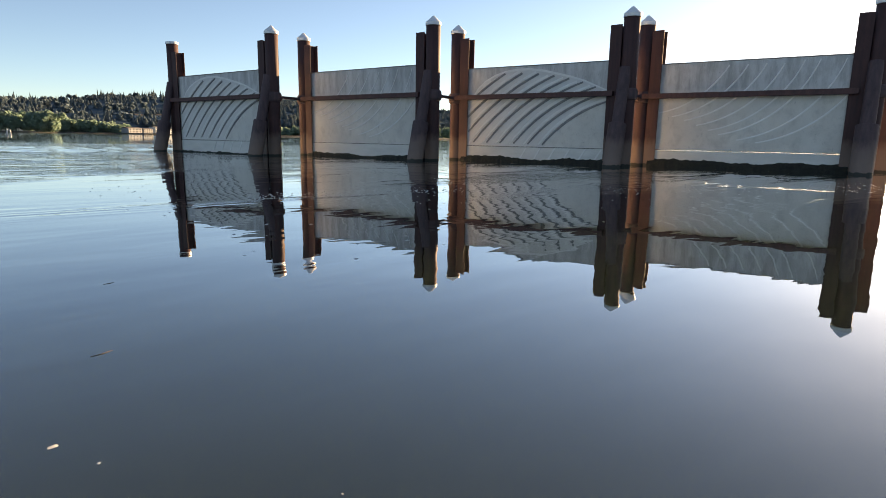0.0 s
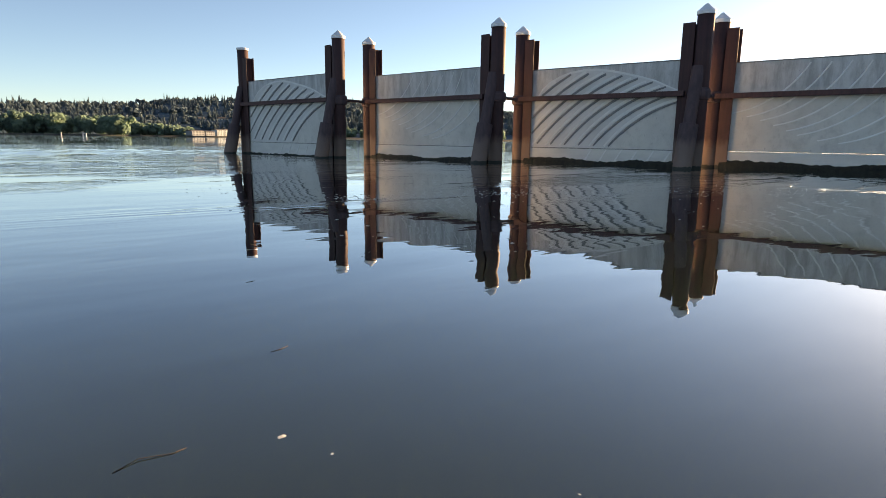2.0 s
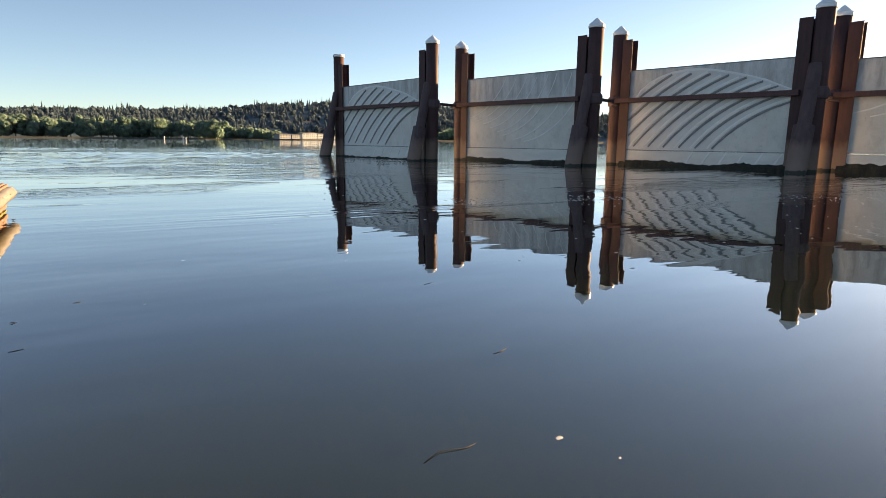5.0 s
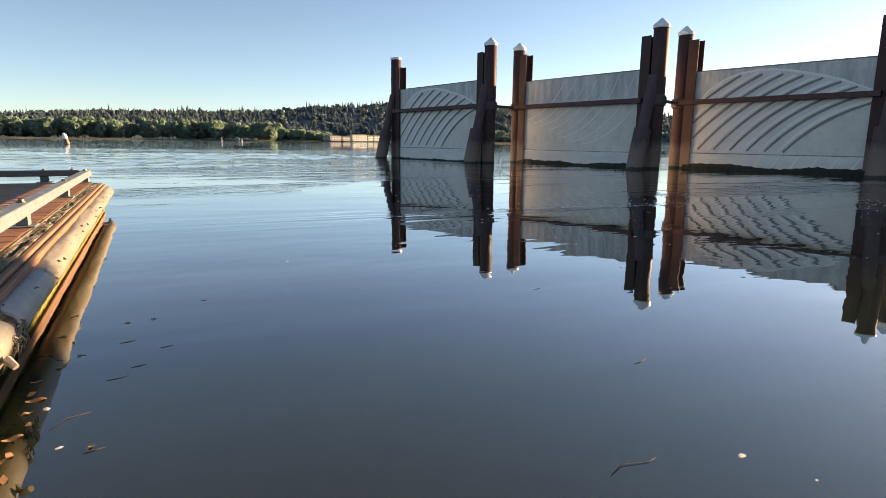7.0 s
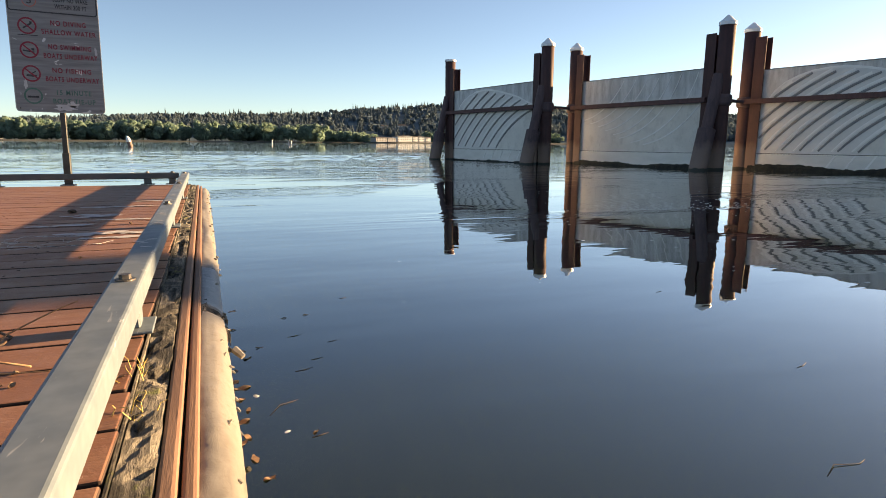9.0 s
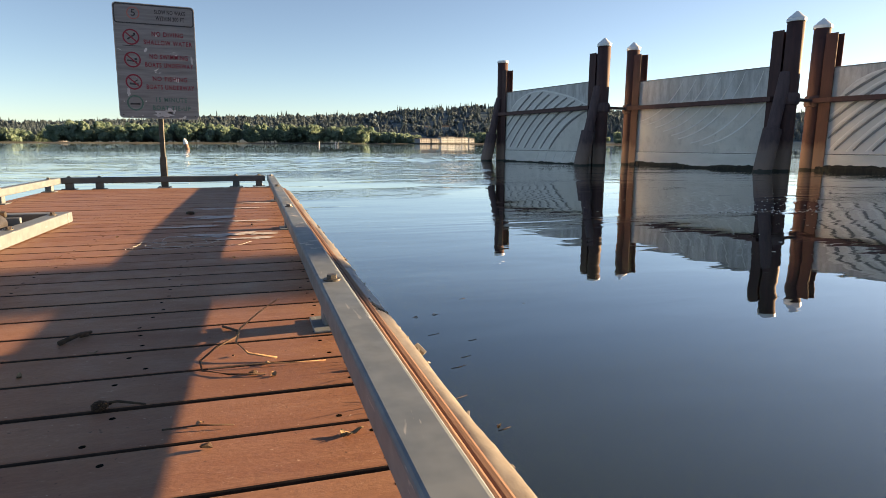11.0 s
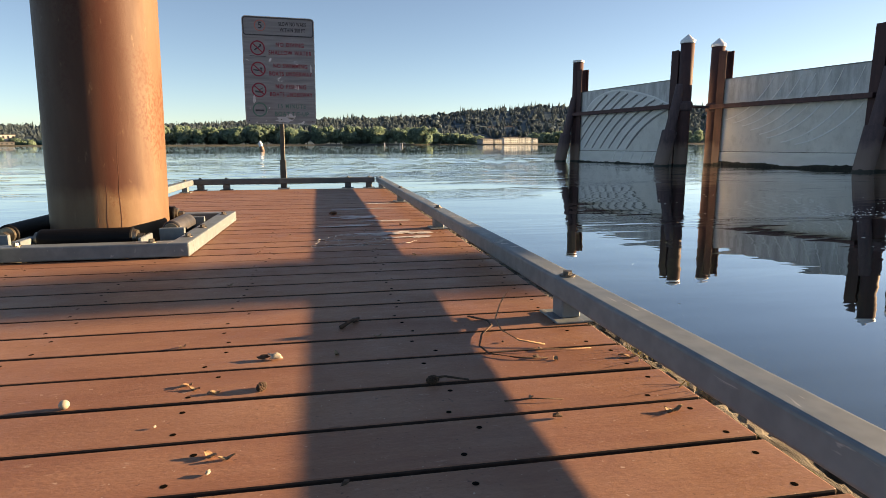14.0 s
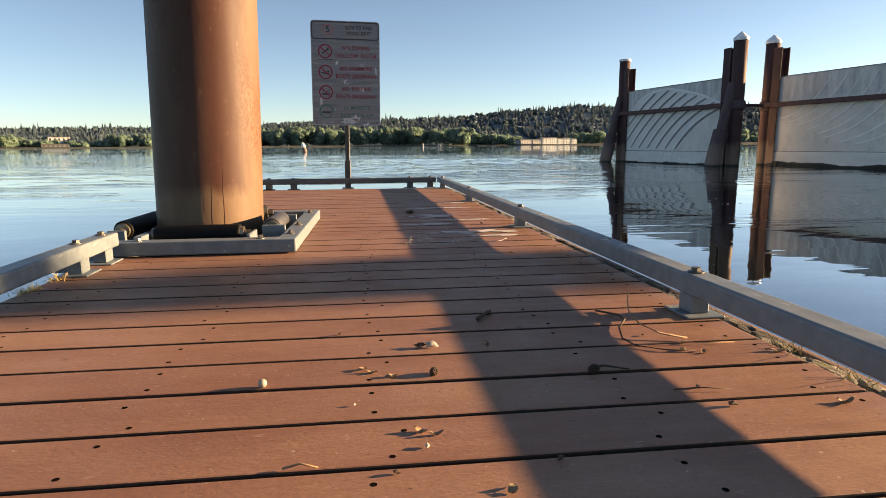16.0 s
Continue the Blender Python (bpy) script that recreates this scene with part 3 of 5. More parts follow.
def wall_panel(a, b, style):
    a, b = Vector(a), Vector(b)
    length, turn = (b - a).length, math.atan2(b.y - a.y, b.x - a.x)
    t = thing("wall_panel", ("grey concrete wall panel with bold curved ribs and rusty beam" if style % 2 == 0 else "grey concrete wall panel with faint curved lines and rusty beam"), "concrete wall", "breakwater panels", at=(*a, 0), turn=turn)
    s0, s1, front = 0.40, length - 0.40, -0.085
    # The local x runs along the wall, local -y faces the dock.
    part("panel", box((s0, front, 0.45), (s1, 0.085, 2.69), 0.012, 1), CONCRETE, t)
    lip = 0.432 if style == 3 else 0.440
    part("base_course", box((s0, front - 0.03, -0.8), (s1, 0.085, lip), 0.015, 1), BASEMAT, t, "pale concrete base course above the waterline")
    if style == 3:
        part("gap_block", box((length * 0.46, front + 0.01, lip), (length * 0.5, 0.07, 0.45), 0), CONCRETE, t)
    else:
        part("joint", box((s0, front + 0.015, lip), (s1, 0.07, 0.45), 0), ALGAE, t, "dark horizontal joint")
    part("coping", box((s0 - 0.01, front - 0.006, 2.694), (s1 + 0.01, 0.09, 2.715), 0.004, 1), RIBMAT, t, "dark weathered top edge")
    part("cross_beam", box((0.06, -0.30, 1.80), (length - 0.30, -0.168, 1.93), 0.008, 2), RUST2, t, "rusty horizontal steel beam")
    inside = lambda p, z: s0 + 0.015 < p < s1 - 0.015 and 0.465 < z < 2.64
    if style in (0, 2):
        k = length / 5.23
        crown = [(k * p, z) for p, z in ((0.55, 1.75), (0.80, 2.12), (1.05, 2.32), (1.35, 2.46), (1.7, 2.56), (2.1, 2.605), (2.5, 2.60), (2.9, 2.54), (3.3, 2.45), (3.7, 2.35), (4.1, 2.23), (4.5, 2.05), (4.75, 1.95))]
        under = lambda p, z: inside(p, z) and z < np.interp(p, [c[0] for c in crown], [c[1] for c in crown])
        part("fan", fan_slab(crown, sweep(2.905 * k, 0.47, 3.6 * k, 51, 12), s0 + 0.02, front), FANMAT, t, "paler washed fan inside the arch")
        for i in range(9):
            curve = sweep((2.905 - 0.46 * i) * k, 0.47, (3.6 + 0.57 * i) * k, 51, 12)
            # dark strip stands for the rib's shaded side, pale strip for its highlight
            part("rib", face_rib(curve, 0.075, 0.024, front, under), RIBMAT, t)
            part("rib_edge", face_rib([(p - 0.085, z + 0.055) for p, z in curve], 0.085, 0.014, front, under), RIBPALE, t, "pale rib edge with the highlight put into its colour")
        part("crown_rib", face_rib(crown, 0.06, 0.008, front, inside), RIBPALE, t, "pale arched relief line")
        for i in range(6):
            s = s0 + (s1 - s0) * (0.42 + 0.1 * i)
            bm = bmesh.new()
            q = [(s, front - 0.031, 0.12), (s + 0.05, front - 0.031, 0.12), (s + 0.23, front - 0.031, 0.43), (s + 0.19, front - 0.031, 0.43)]
            vs = [bm.verts.new(p) for p in q] + [bm.verts.new((p[0], p[1] - 0.012, p[2])) for p in q]
            for f in ((4, 5, 6, 7), (0, 1, 5, 4), (1, 2, 6, 5), (2, 3, 7, 6), (3, 0, 4, 7)):
                bm.faces.new([vs[i2] for i2 in f])
            bmesh.ops.recalc_face_normals(bm, faces=bm.faces)
            part("rib", bm, RIBPALE, t)
    else:
        span = s1 - s0
        for i, (f, z) in enumerate(((0.02, 1.43), (0.10, 1.33), (0.175, 1.23), (0.245, 1.10), (0.315, 0.97), (0.37, 0.86), (0.47, 0.73), (0.57, 0.67))):
            curve = scoop(s0 + f * span, z, 2.3 + 0.06 * i, 9, 74)
            part("rib", face_rib(curve, 0.045, 0.014, front, inside), RIBPALE, t)
    # tidal growth with a ragged upper edge
    rng = random.Random(11 + style)
    bm = bmesh.new()
    n = 70
    level = (0.05, 0.13, 0.16, 0.20)[style]
    lo, hi, dp = [], [], []
    for i in range(n + 1):
        s = s0 - 0.1 + (s1 - s0 + 0.2) * i / n
        z = level + 0.035 * noise.noise((i * 0.09, style, 0.0)) + 0.02 * noise.noise((i * 0.33, style, 2.0)) + rng.uniform(-0.015, 0.015)
        if style:
            z -= 0.07 * math.exp(-((i - 0.55 * n) / 9.0) ** 2)
        hi.append(bm.verts.new((s, front - 0.045, z)))
        lo.append(bm.verts.new((s, front - 0.16 - rng.uniform(0, 0.05), -0.12)))
        dp.append(bm.verts.new((s, front - 0.09 - rng.uniform(0, 0.03), z * 0.55)))
    for i in range(n):
        bm.faces.new((hi[i], hi[i + 1], dp[i + 1], dp[i]))
        bm.faces.new((dp[i], dp[i + 1], lo[i + 1], lo[i]))
    bmesh.ops.recalc_face_normals(bm, faces=bm.faces)
    part("tidal_growth", bm, ALGAE, t, "ragged black growth along the waterline")
    for sign, s in ((1, s0 + 0.30),):
        part("drain", tube((s, front - 0.006, 0.40), (s, front + 0.02, 0.40), 0.05, 0.05, 3), ALGAE, t, "small dark triangular drain")
    return t, turn


TURN = None
for style, (p, q) in enumerate(("AB", "CD", "EF", "GH")):
    a, b = Vector(PILES[p]), Vector(PILES[q])
    u = (b - a).normalized()
    t, TURN = wall_panel(a, b, style)
    round_pile(a, flat=p == "A", collar=p != "A")
    round_pile(b, collar=True)
    soldier_beam(a + u * 0.34, TURN)
    soldier_beam(b - u * 0.34, TURN)
    if p == "A":
        raker(a, TURN)
    raker(b - u * 0.05, TURN)
PILES["I"] = (20.52, 2.94)
round_pile(PILES["I"], collar=True)
soldier_beam(Vector(PILES["I"]) + Vector((0.07, -0.33)), TURN)
for p, q in ("BC", "DE", "FG", "HI"):
    a, b = Vector((*PILES[p], 1.86)), Vector((*PILES[q], 1.86))
    d = (b - a).normalized()
    t = thing("tie_bar", "short dark steel tie bar between two piles", "tie bar", "pile tie bars")
    part("bar", tube(a + d * 0.2, b - d * 0.2, 0.045, 0.045, 12), SLEEVE, t)
    for e, s in ((a, 1), (b, -1)):
        part("end_cone", tube(e + d * s * 0.19, e + d * s * 0.34, 0.15, 0.05, 16), SLEEVE, t)

# ---- dock ----
dock = thing("floating_dock", "floating dock with red-brown composite deck boards and weathered edge timber", "dock")
XL, XR, YN, YF = -0.745, 1.243, -2.2, 6.36
part("float_body", box((-0.68, YN, -0.35), (1.295, YF - 0.06, 0.15), 0.02), FLOAT, dock, "algae-stained float and frame under the boards")
def rotten_beam(x0, x1, y0, y1, z0, z1, deep):
    """A beam whose top is eaten away in pits and fibres."""
    bm = bmesh.new()
    n, cols = int((y1 - y0) / 0.018), 5
    rows_b = []
    for i in range(n + 1):
        y = y0 + (y1 - y0) * i / n
        ring = [bm.verts.new((x0, y, z0))]
        for j in range(cols):
            x = x0 + (x1 - x0) * j / (cols - 1)
            pit = max(0.0, noise.noise((x * 45, y * 9, 1.0)) * 0.9 + 0.45 * noise.noise((x * 90, y * 34, 4.0)) - 0.08)
            ring.append(bm.verts.new((x + 0.003 * noise.noise((y * 20, x * 9, 7.0)), y, z1 - deep * min(1.0, pit * 1.6))))
        ring.append(bm.verts.new((x1, y, z0)))
        rows_b.append(ring)
    for p, q in zip(rows_b, rows_b[1:]):
        for j in range(cols + 2):
            k2 = (j + 1) % (cols + 2)
            bm.faces.new((p[j], p[k2], q[k2], q[j]))
    bm.faces.new(rows_b[0])
    bm.faces.new(rows_b[-1][::-1])
    bmesh.ops.recalc_face_normals(bm, faces=bm.faces)
    return bm


part("edge_batten", box((1.2445, YN, 0.20), (1.2500, YF, 0.254), 0.001, 1), OLDWOOD, dock, "thin pale batten along the board ends")
part("edge_timber", rotten_beam(1.252, 1.300, YN, YF + 0.02, 0.10, 0.250, 0.022), OLDWOOD, dock, "rotted grey edge timber")
for x0, x1, zt in ((1.302, 1.327, 0.244), (1.331, 1.352, 0.233)):
    part("rub_strip", box((x0, YN, 0.17), (x1, YF + 0.04, zt), 0.006), RUBWOOD, dock, "brown wooden rub strip")
for z0, z1, x1 in ((0.072, 0.098, 1.322), (0.028, 0.060, 1.334)):
    part("wale", box((1.297, YN, z0), (x1, YF - 0.04, z1), 0.005), RUBWOOD, dock, "brown timber wale under the fender")
part("algae_line", rotten_beam(1.296, 1.330, YN, YF - 0.05, -0.06, 0.010, 0.012), MOSS, dock, "yellow-green algae along the waterline")
part("end_timber", box((XL + 0.03, YF - 0.05, 0.10), (1.31, YF + 0.03, 0.226), 0.006), OLDWOOD, dock)
part("side_timber", box((XL + 0.005, YN, 0.06), (XL + 0.06, YF - 0.06, 0.226), 0.006), OLDWOOD, dock)

# ---- dock fender ----
def fender():
    t = thing("dock_fender", "long tube fender with dirty torn white cover along the dock edge", "fender")
    rng = random.Random(3)

    def sleeve(name, y0, y1, r, mat, label, wob, seg=26):
        bm = bmesh.new()
        n = max(6, int((y1 - y0) / 0.012))
        rings = []
        for i in range(n + 1):
            y = y0 + (y1 - y0) * i / n
            ring = []
            for k in range(seg):
                a = 2 * math.pi * k / seg
                w = r * (1 + wob * noise.noise((math.cos(a) * 1.5, y * 2.2, math.sin(a) * 1.5)) + 0.5 * wob * noise.noise((math.cos(a) * 5, y * 9, math.sin(a) * 5)) + 0.35 * wob * noise.noise((math.cos(a) * 11, y * 34, math.sin(a) * 11)))
                if y > 6.36:
                    w *= max(0.25, 1 - ((y - 6.36) / 0.12) ** 2)
                ring.append(bm.verts.new((1.361 + w * math.cos(a), y, 0.159 + 1.06 * w * math.sin(a))))
            rings.append(ring)
        for p, q in zip(rings, rings[1:]):
            for k in range(seg):
                bm.faces.new((p[k], q[k], q[(k + 1) % seg], p[(k + 1) % seg]))
        bm.faces.new(rings[0])
        bm.faces.new(rings[-1][::-1])
        bmesh.ops.recalc_face_normals(bm, faces=bm.faces)
        return part(name, bm, mat, t, label, smooth=True)

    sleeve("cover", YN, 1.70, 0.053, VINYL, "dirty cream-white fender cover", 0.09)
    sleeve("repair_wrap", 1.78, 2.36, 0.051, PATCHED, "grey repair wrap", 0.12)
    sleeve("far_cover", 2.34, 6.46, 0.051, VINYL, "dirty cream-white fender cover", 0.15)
    sleeve("torn_core", 1.66, 1.84, 0.046, TORN, "torn dark foam core", 0.35)
    for i in range(26):
        y = 1.69 + rng.uniform(-0.04, 0.12)
        a = rng.uniform(-1.3, 0.5)
        p = Vector((1.361 + 0.048 * math.cos(a), y, 0.159 + 0.050 * math.sin(a)))
        q = p + Vector((rng.uniform(0.003, 0.014), rng.uniform(-0.02, 0.02), -rng.uniform(0.01, 0.04)))
        part("shred", ribbon([p, (p + q) / 2 + Vector((0.008, 0, 0.004)), q], 0.005, 4, 0.4), VINYL if i % 3 else TORN, t)
    for y, a, l in ((0.62, 0.75, 0.035), (1.02, 0.8, 0.03), (1.38, 0.7, 0.045), (1.47, 0.85, 0.03), (2.1, 0.8, 0.03), (3.0, 0.7, 0.04)):
        p = Vector((1.361 + 0.049 * math.cos(a), y, 0.159 + 0.052 * math.sin(a)))
        part("shred", ribbon([p, p + Vector((0.006, l * 0.4, 0.003)), p + Vector((0.010, l * 0.8, -0.003))], 0.004, 5, 0.5), VINYL, t)
    for i in range(46):
        y = rng.uniform(-0.4, 6.1)
        if 1.74 < y < 2.36:
            continue
        a = rng.gauss(0.35, 0.35)
        p = Vector((1.361 + 0.050 * math.cos(a), y, 0.159 + 0.053 * math.sin(a)))
        out = Vector((math.cos(a), rng.uniform(-1.2, 1.2), math.sin(a) * 0.6 - 0.3)).normalized() * rng.uniform(0.006, 0.022)
        part("shred", ribbon([p - out * 0.4, p + out * 0.5 + Vector((0, 0, 0.003)), p + out], rng.uniform(0.003, 0.008), 5, 0.35), VINYL, t)
    part("flap", ribbon([Vector((1.408, 1.52, 0.16)), Vector((1.428, 1.50, 0.166)), Vector((1.446, 1.485, 0.150))], 0.013, 6, 0.6), VINYL, t, "loose white flap of torn cover")
    return t


fender()


# ---- dock rails ----
def dock_rail(a, b, feet, bolts, label, metal=None):
    """A square steel bull rail on short feet, from a to b at deck level."""
    a, b = Vector((*a, DECK)), Vector((*b, DECK))
    length, turn = (b - a).length, math.atan2(b.y - a.y, b.x - a.x)
    metal = metal or GALV
    t = thing("dock_rail", label, "rail", "dock edge rails", at=a, turn=turn)
    part("beam", box((0, -0.035, 0.055), (length, 0.034, 0.111), 0.008, 3), metal, t)
    for s in feet:
        foot = part("foot", box((s - 0.032, -0.026, 0.005), (s + 0.032, 0.026, 0.058), 0.004, 1), metal, t)
        part("base_plate", box((s - 0.062, -0.052, 0.0), (s + 0.062, 0.052, 0.006), 0.002, 1), metal, foot)
    for s in bolts:
        part("bolt", hexhead((s, 0, 0.111), 0.013, 0.011, turn=s), DARKBOLT, t, "dark hex bolt head")
    return t


RX = 1.206
near = -1.9
dock_rail((RX, near), (RX, 6.44), [y - near for y in (-1.3, -0.28, 1.46, 3.19, 4.72, 6.22)], [y - near for y in (-0.28, 1.46, 3.19, 4.72, 6.22)], "long galvanized square steel rail along the dock edge")
dock_rail((-0.66, 6.37), (1.150, 6.37), [0.06, 0.31, 1.53, 1.75], [0.06, 0.31, 1.53, 1.75], "dark aged steel rail across the far dock end", AGED)
dock_rail((-0.69, near), (-0.69, 2.57), [y - near for y in (0.4, 2.28, 2.49)], [y - near for y in (0.4, 2.28, 2.49)], "galvanized steel rail ending at the guide pile")
dock_rail((-0.69, 3.80), (-0.69, 6.40), [0.10, 1.2, 2.30], [0.10, 1.2, 2.30], "galvanized steel rail beyond the guide pile")

# ---- guide pile and its roller frame ----
gp = thing("guide_pile", "large orange-brown weathered steel guide pile rising through the dock", "pile", at=(-0.455, 3.27, 0))
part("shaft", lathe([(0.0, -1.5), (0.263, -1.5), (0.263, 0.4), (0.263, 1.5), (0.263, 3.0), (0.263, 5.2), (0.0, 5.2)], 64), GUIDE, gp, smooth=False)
shaft = gp.children[0].data
shaft.shade_smooth()
bm = lathe([(0.2635, 0), (0.2645, 0.004), (0.2645, 0.012), (0.2635, 0.016)], 64)
part("weld_seam", bm, GUIDE, gp).location = (0, 0, 2.62)
for ang, z0, z1, w in ((-84.0, 0.27, 0.52, 0.0013), (-76.0, 0.27, 0.54, 0.0017), (-64.0, 0.27, 0.74, 0.0020)):
    pts = []
    for k in range(15):
        z = z0 + (z1 - z0) * k / 14
        a = radians(ang + 1.2 * noise.noise((z * 9, ang, 0)))
        pts.append((0.2625 * math.cos(a), 0.2625 * math.sin(a), z))
    part("rust_drip", ribbon(pts, w, 5, 0.4), DRIP, gp, "dark dried rust drip")
gp.rotation_euler = (0, radians(1.6), 0)
gp.location.x -= 0.008


def roller(parent, a, b, r, mat, label):
    a, b = Vector(a), Vector(b)
    d = (b - a).normalized()
    ro = part("roller", tube(a, b, r, r, 28, bevel=0.008), mat, parent, label)
    for e, s in ((a, -1), (b, 1)):
        part("end_washer", tube(e, e + d * s * 0.014, r * 0.78, r * 0.74, 20), STEEL, ro)
        part("axle_nut", tube(e + d * s * 0.014, e + d * s * 0.042, 0.017, 0.017, 6), STEEL, ro, "rusty hex nut")
    return ro


fr = thing("pile_guide_frame", "galvanized steel guide frame with black rollers round the pile", "guide frame", at=(-0.072, -0.012, DECK), turn=-0.026)
part("front_bar", box((-0.70, 2.585, 0.004), (0.052, 2.665, 0.062), 0.006), GALV, fr)
part("side_bar", box((-0.030, 2.667, 0.004), (0.052, 3.690, 0.061), 0.006), GALV, fr)
part("back_bar", box((-0.70, 3.692, 0.004), (0.052, 3.770, 0.060), 0.006), GALV, fr)
part("outer_bar", box((-0.985, 2.70, -0.08), (-0.905, 3.77, -0.005), 0.006), GALV, fr)
for y0 in (2.70, 3.70):
    part("outer_arm", box((-0.905, y0, -0.08), (-0.70, y0 + 0.07, -0.01), 0.004), GALV, fr)
roller(fr, (-0.585, 2.790, 0.062), (-0.215, 2.790, 0.062), 0.043, RUBBER, "black rubber roller")
roller(fr, (-0.105, 2.95, 0.066), (-0.105, 3.25, 0.066), 0.043, WORNRUB, "scuffed grey roller")
roller(fr, (-0.80, 2.98, 0.060), (-0.80, 3.42, 0.060), 0.046, RUBBER, "black rubber roller")
roller(fr, (-0.60, 3.62, 0.068), (-0.25, 3.62, 0.068), 0.043, RUBBER, "black rubber roller")
for p, q in (((-0.635, 2.666, 0.0), (-0.600, 2.82, 0.075)), ((-0.165, 2.666, 0.0), (-0.150, 2.82, 0.075)), ((-0.14, 2.88, 0.0), (-0.032, 2.90, 0.085)), ((-0.14, 3.30, 0.0), (-0.032, 3.32, 0.085)), ((-0.84, 2.90, -0.08), (-0.76, 2.92, 0.07)), ((-0.84, 3.47, -0.08), (-0.76, 3.49, 0.07)), ((-0.905, 2.90, -0.08), (-0.84, 2.92, -0.02)), ((-0.905, 3.47, -0.08), (-0.84, 3.49, -0.02))):
    part("bracket", box(p, q, 0.003, 1), GALV, fr)
for x, y in ((-0.60, 2.625), (-0.10, 2.625), (0.01, 2.76), (0.01, 3.05), (0.01, 3.60)):
    part("bolt", hexhead((x, y, 0.061), 0.012, 0.012, turn=x), STEEL if y < 2.7 else DARKBOLT, fr, "hex bolt head")

# ---- sign ----
SX, SZ, SW, SH = 0.212, 1.435, 0.690, 1.032
sign = thing("warning_sign", "faded grey warning sign with red print on a steel post", "sign", at=(SX, 6.36, DECK))
sign.rotation_euler = (0, radians(0.9), 0)
part("post", box((-0.022, -0.006, 0.0), (0.022, 0.034, 1.55), 0.004, 1), POSTMAT, sign)
part("sleeve", box((-0.030, -0.014, 0.0), (0.030, 0.042, 0.30), 0.004, 1), POSTMAT, sign, "thicker lower post sleeve")
part("base_plate", box((-0.06, -0.05, 0.0), (0.06, 0.08, 0.012), 0.003, 1), GALV, sign)


def rounded(w, h, r, y0, y1, bm=None):
    """An upright rounded slab, centred on x and z."""
    own = bm or bmesh.new()
    pts = []
    for cx, cz, a0 in ((w / 2 - r, h / 2 - r, 0), (-w / 2 + r, h / 2 - r, 90), (-w / 2 + r, -h / 2 + r, 180), (w / 2 - r, -h / 2 + r, 270)):
        for k in range(7):
            a = radians(a0 + 15 * k)
            pts.append((cx + r * math.cos(a), cz + r * math.sin(a)))
    f = [own.verts.new((x, y0, z)) for x, z in pts]
    g = [own.verts.new((x, y1, z)) for x, z in pts]
    own.faces.new(f)
    own.faces.new(g[::-1])
    n = len(pts)
    for k in range(n):
        own.faces.new((f[k], g[k], g[(k + 1) % n], f[(k + 1) % n]))
    bmesh.ops.recalc_face_normals(own, faces=own.faces)
    return own


def ring_outline(w, h, r, t, y0, y1):
    own = bmesh.new()
    loops = []
    for d in (0, t):
        pts = []
        rr = max(0.002, r - d)
        for cx, cz, a0 in ((w / 2 - r, h / 2 - r, 0), (-w / 2 + r, h / 2 - r, 90), (-w / 2 + r, -h / 2 + r, 180), (w / 2 - r, -h / 2 + r, 270)):
            for k in range(7):
                a = radians(a0 + 15 * k)
                pts.append((cx + rr * math.cos(a), cz + rr * math.sin(a)))
        loops.append([[own.verts.new((x, y, z)) for x, z in pts] for y in (y0, y1)])
    n = len(loops[0][0])
    for k in range(n):
        j = (k + 1) % n
        own.faces.new((loops[0][0][k], loops[0][0][j], loops[1][0][j], loops[1][0][k]))
        own.faces.new((loops[0][0][k], loops[0][1][k], loops[0][1][j], loops[0][0][j]))
        own.faces.new((loops[1][0][k], loops[1][0][j], loops[1][1][j], loops[1][1][k]))
    bmesh.ops.recalc_face_normals(own, faces=own.faces)
    return own


ZS = SZ - DECK
panel = part("sign_panel", rounded(SW, SH, 0.035, -0.016, -0.009), SIGN, sign, "faded grey metal sign face")
panel.location = (0, 0, ZS)
F = -0.0175


def put(name, bm, mat, x, z):
    o = part(name, bm, mat, panel)
    o.location = (x, 0, z)
    return o


put("border", ring_outline(SW - 0.012, 0.175, 0.03, 0.011, F, -0.016), BLACK, 0, SH / 2 - 0.095)
put("border", ring_outline(SW - 0.004, SH - 0.004, 0.034, 0.004, F, -0.016), SIGNBACK, 0, 0)


def words(text, size, x, z, mat, spread=1.15, width=None):
    cu = bpy.data.curves.new("text", "FONT")
    cu.body, cu.size, cu.align_x, cu.align_y, cu.extrude, cu.space_character = text, size, "CENTER", "CENTER", 0.0006, spread
    cu.offset = 0.0012
    tmp = new("tmp_text", cu)
    me = bpy.data.meshes.new_from_object(tmp.evaluated_get(bpy.context.evaluated_depsgraph_get()))
    bpy.data.objects.remove(tmp)
    bpy.data.curves.remove(cu)
    me.transform(Matrix.Rotation(math.pi / 2, 4, "X"))
    if width:
        xs = [v.co.x for v in me.vertices]
        me.transform(Matrix.Diagonal((width / (max(xs) - min(xs)), 1, 1, 1)))
    src = bmesh.new()
    src.from_mesh(me)
    bpy.data.meshes.remove(me)
    todo = set(src.faces)
    while todo:
        stack, island = [todo.pop()], []
        while stack:
            f = stack.pop()
            island.append(f)
            for v in f.verts:
                for g in v.link_faces:
                    if g in todo:
                        todo.discard(g)
                        stack.append(g)
        bm, seen = bmesh.new(), {}
        for f in island:
            for v in f.verts:
                if v not in seen:
                    seen[v] = bm.verts.new(v.co)
            bm.faces.new([seen[v] for v in f.verts])
        part("letter", bm, mat, panel).location = (x, F, z)
    src.free()


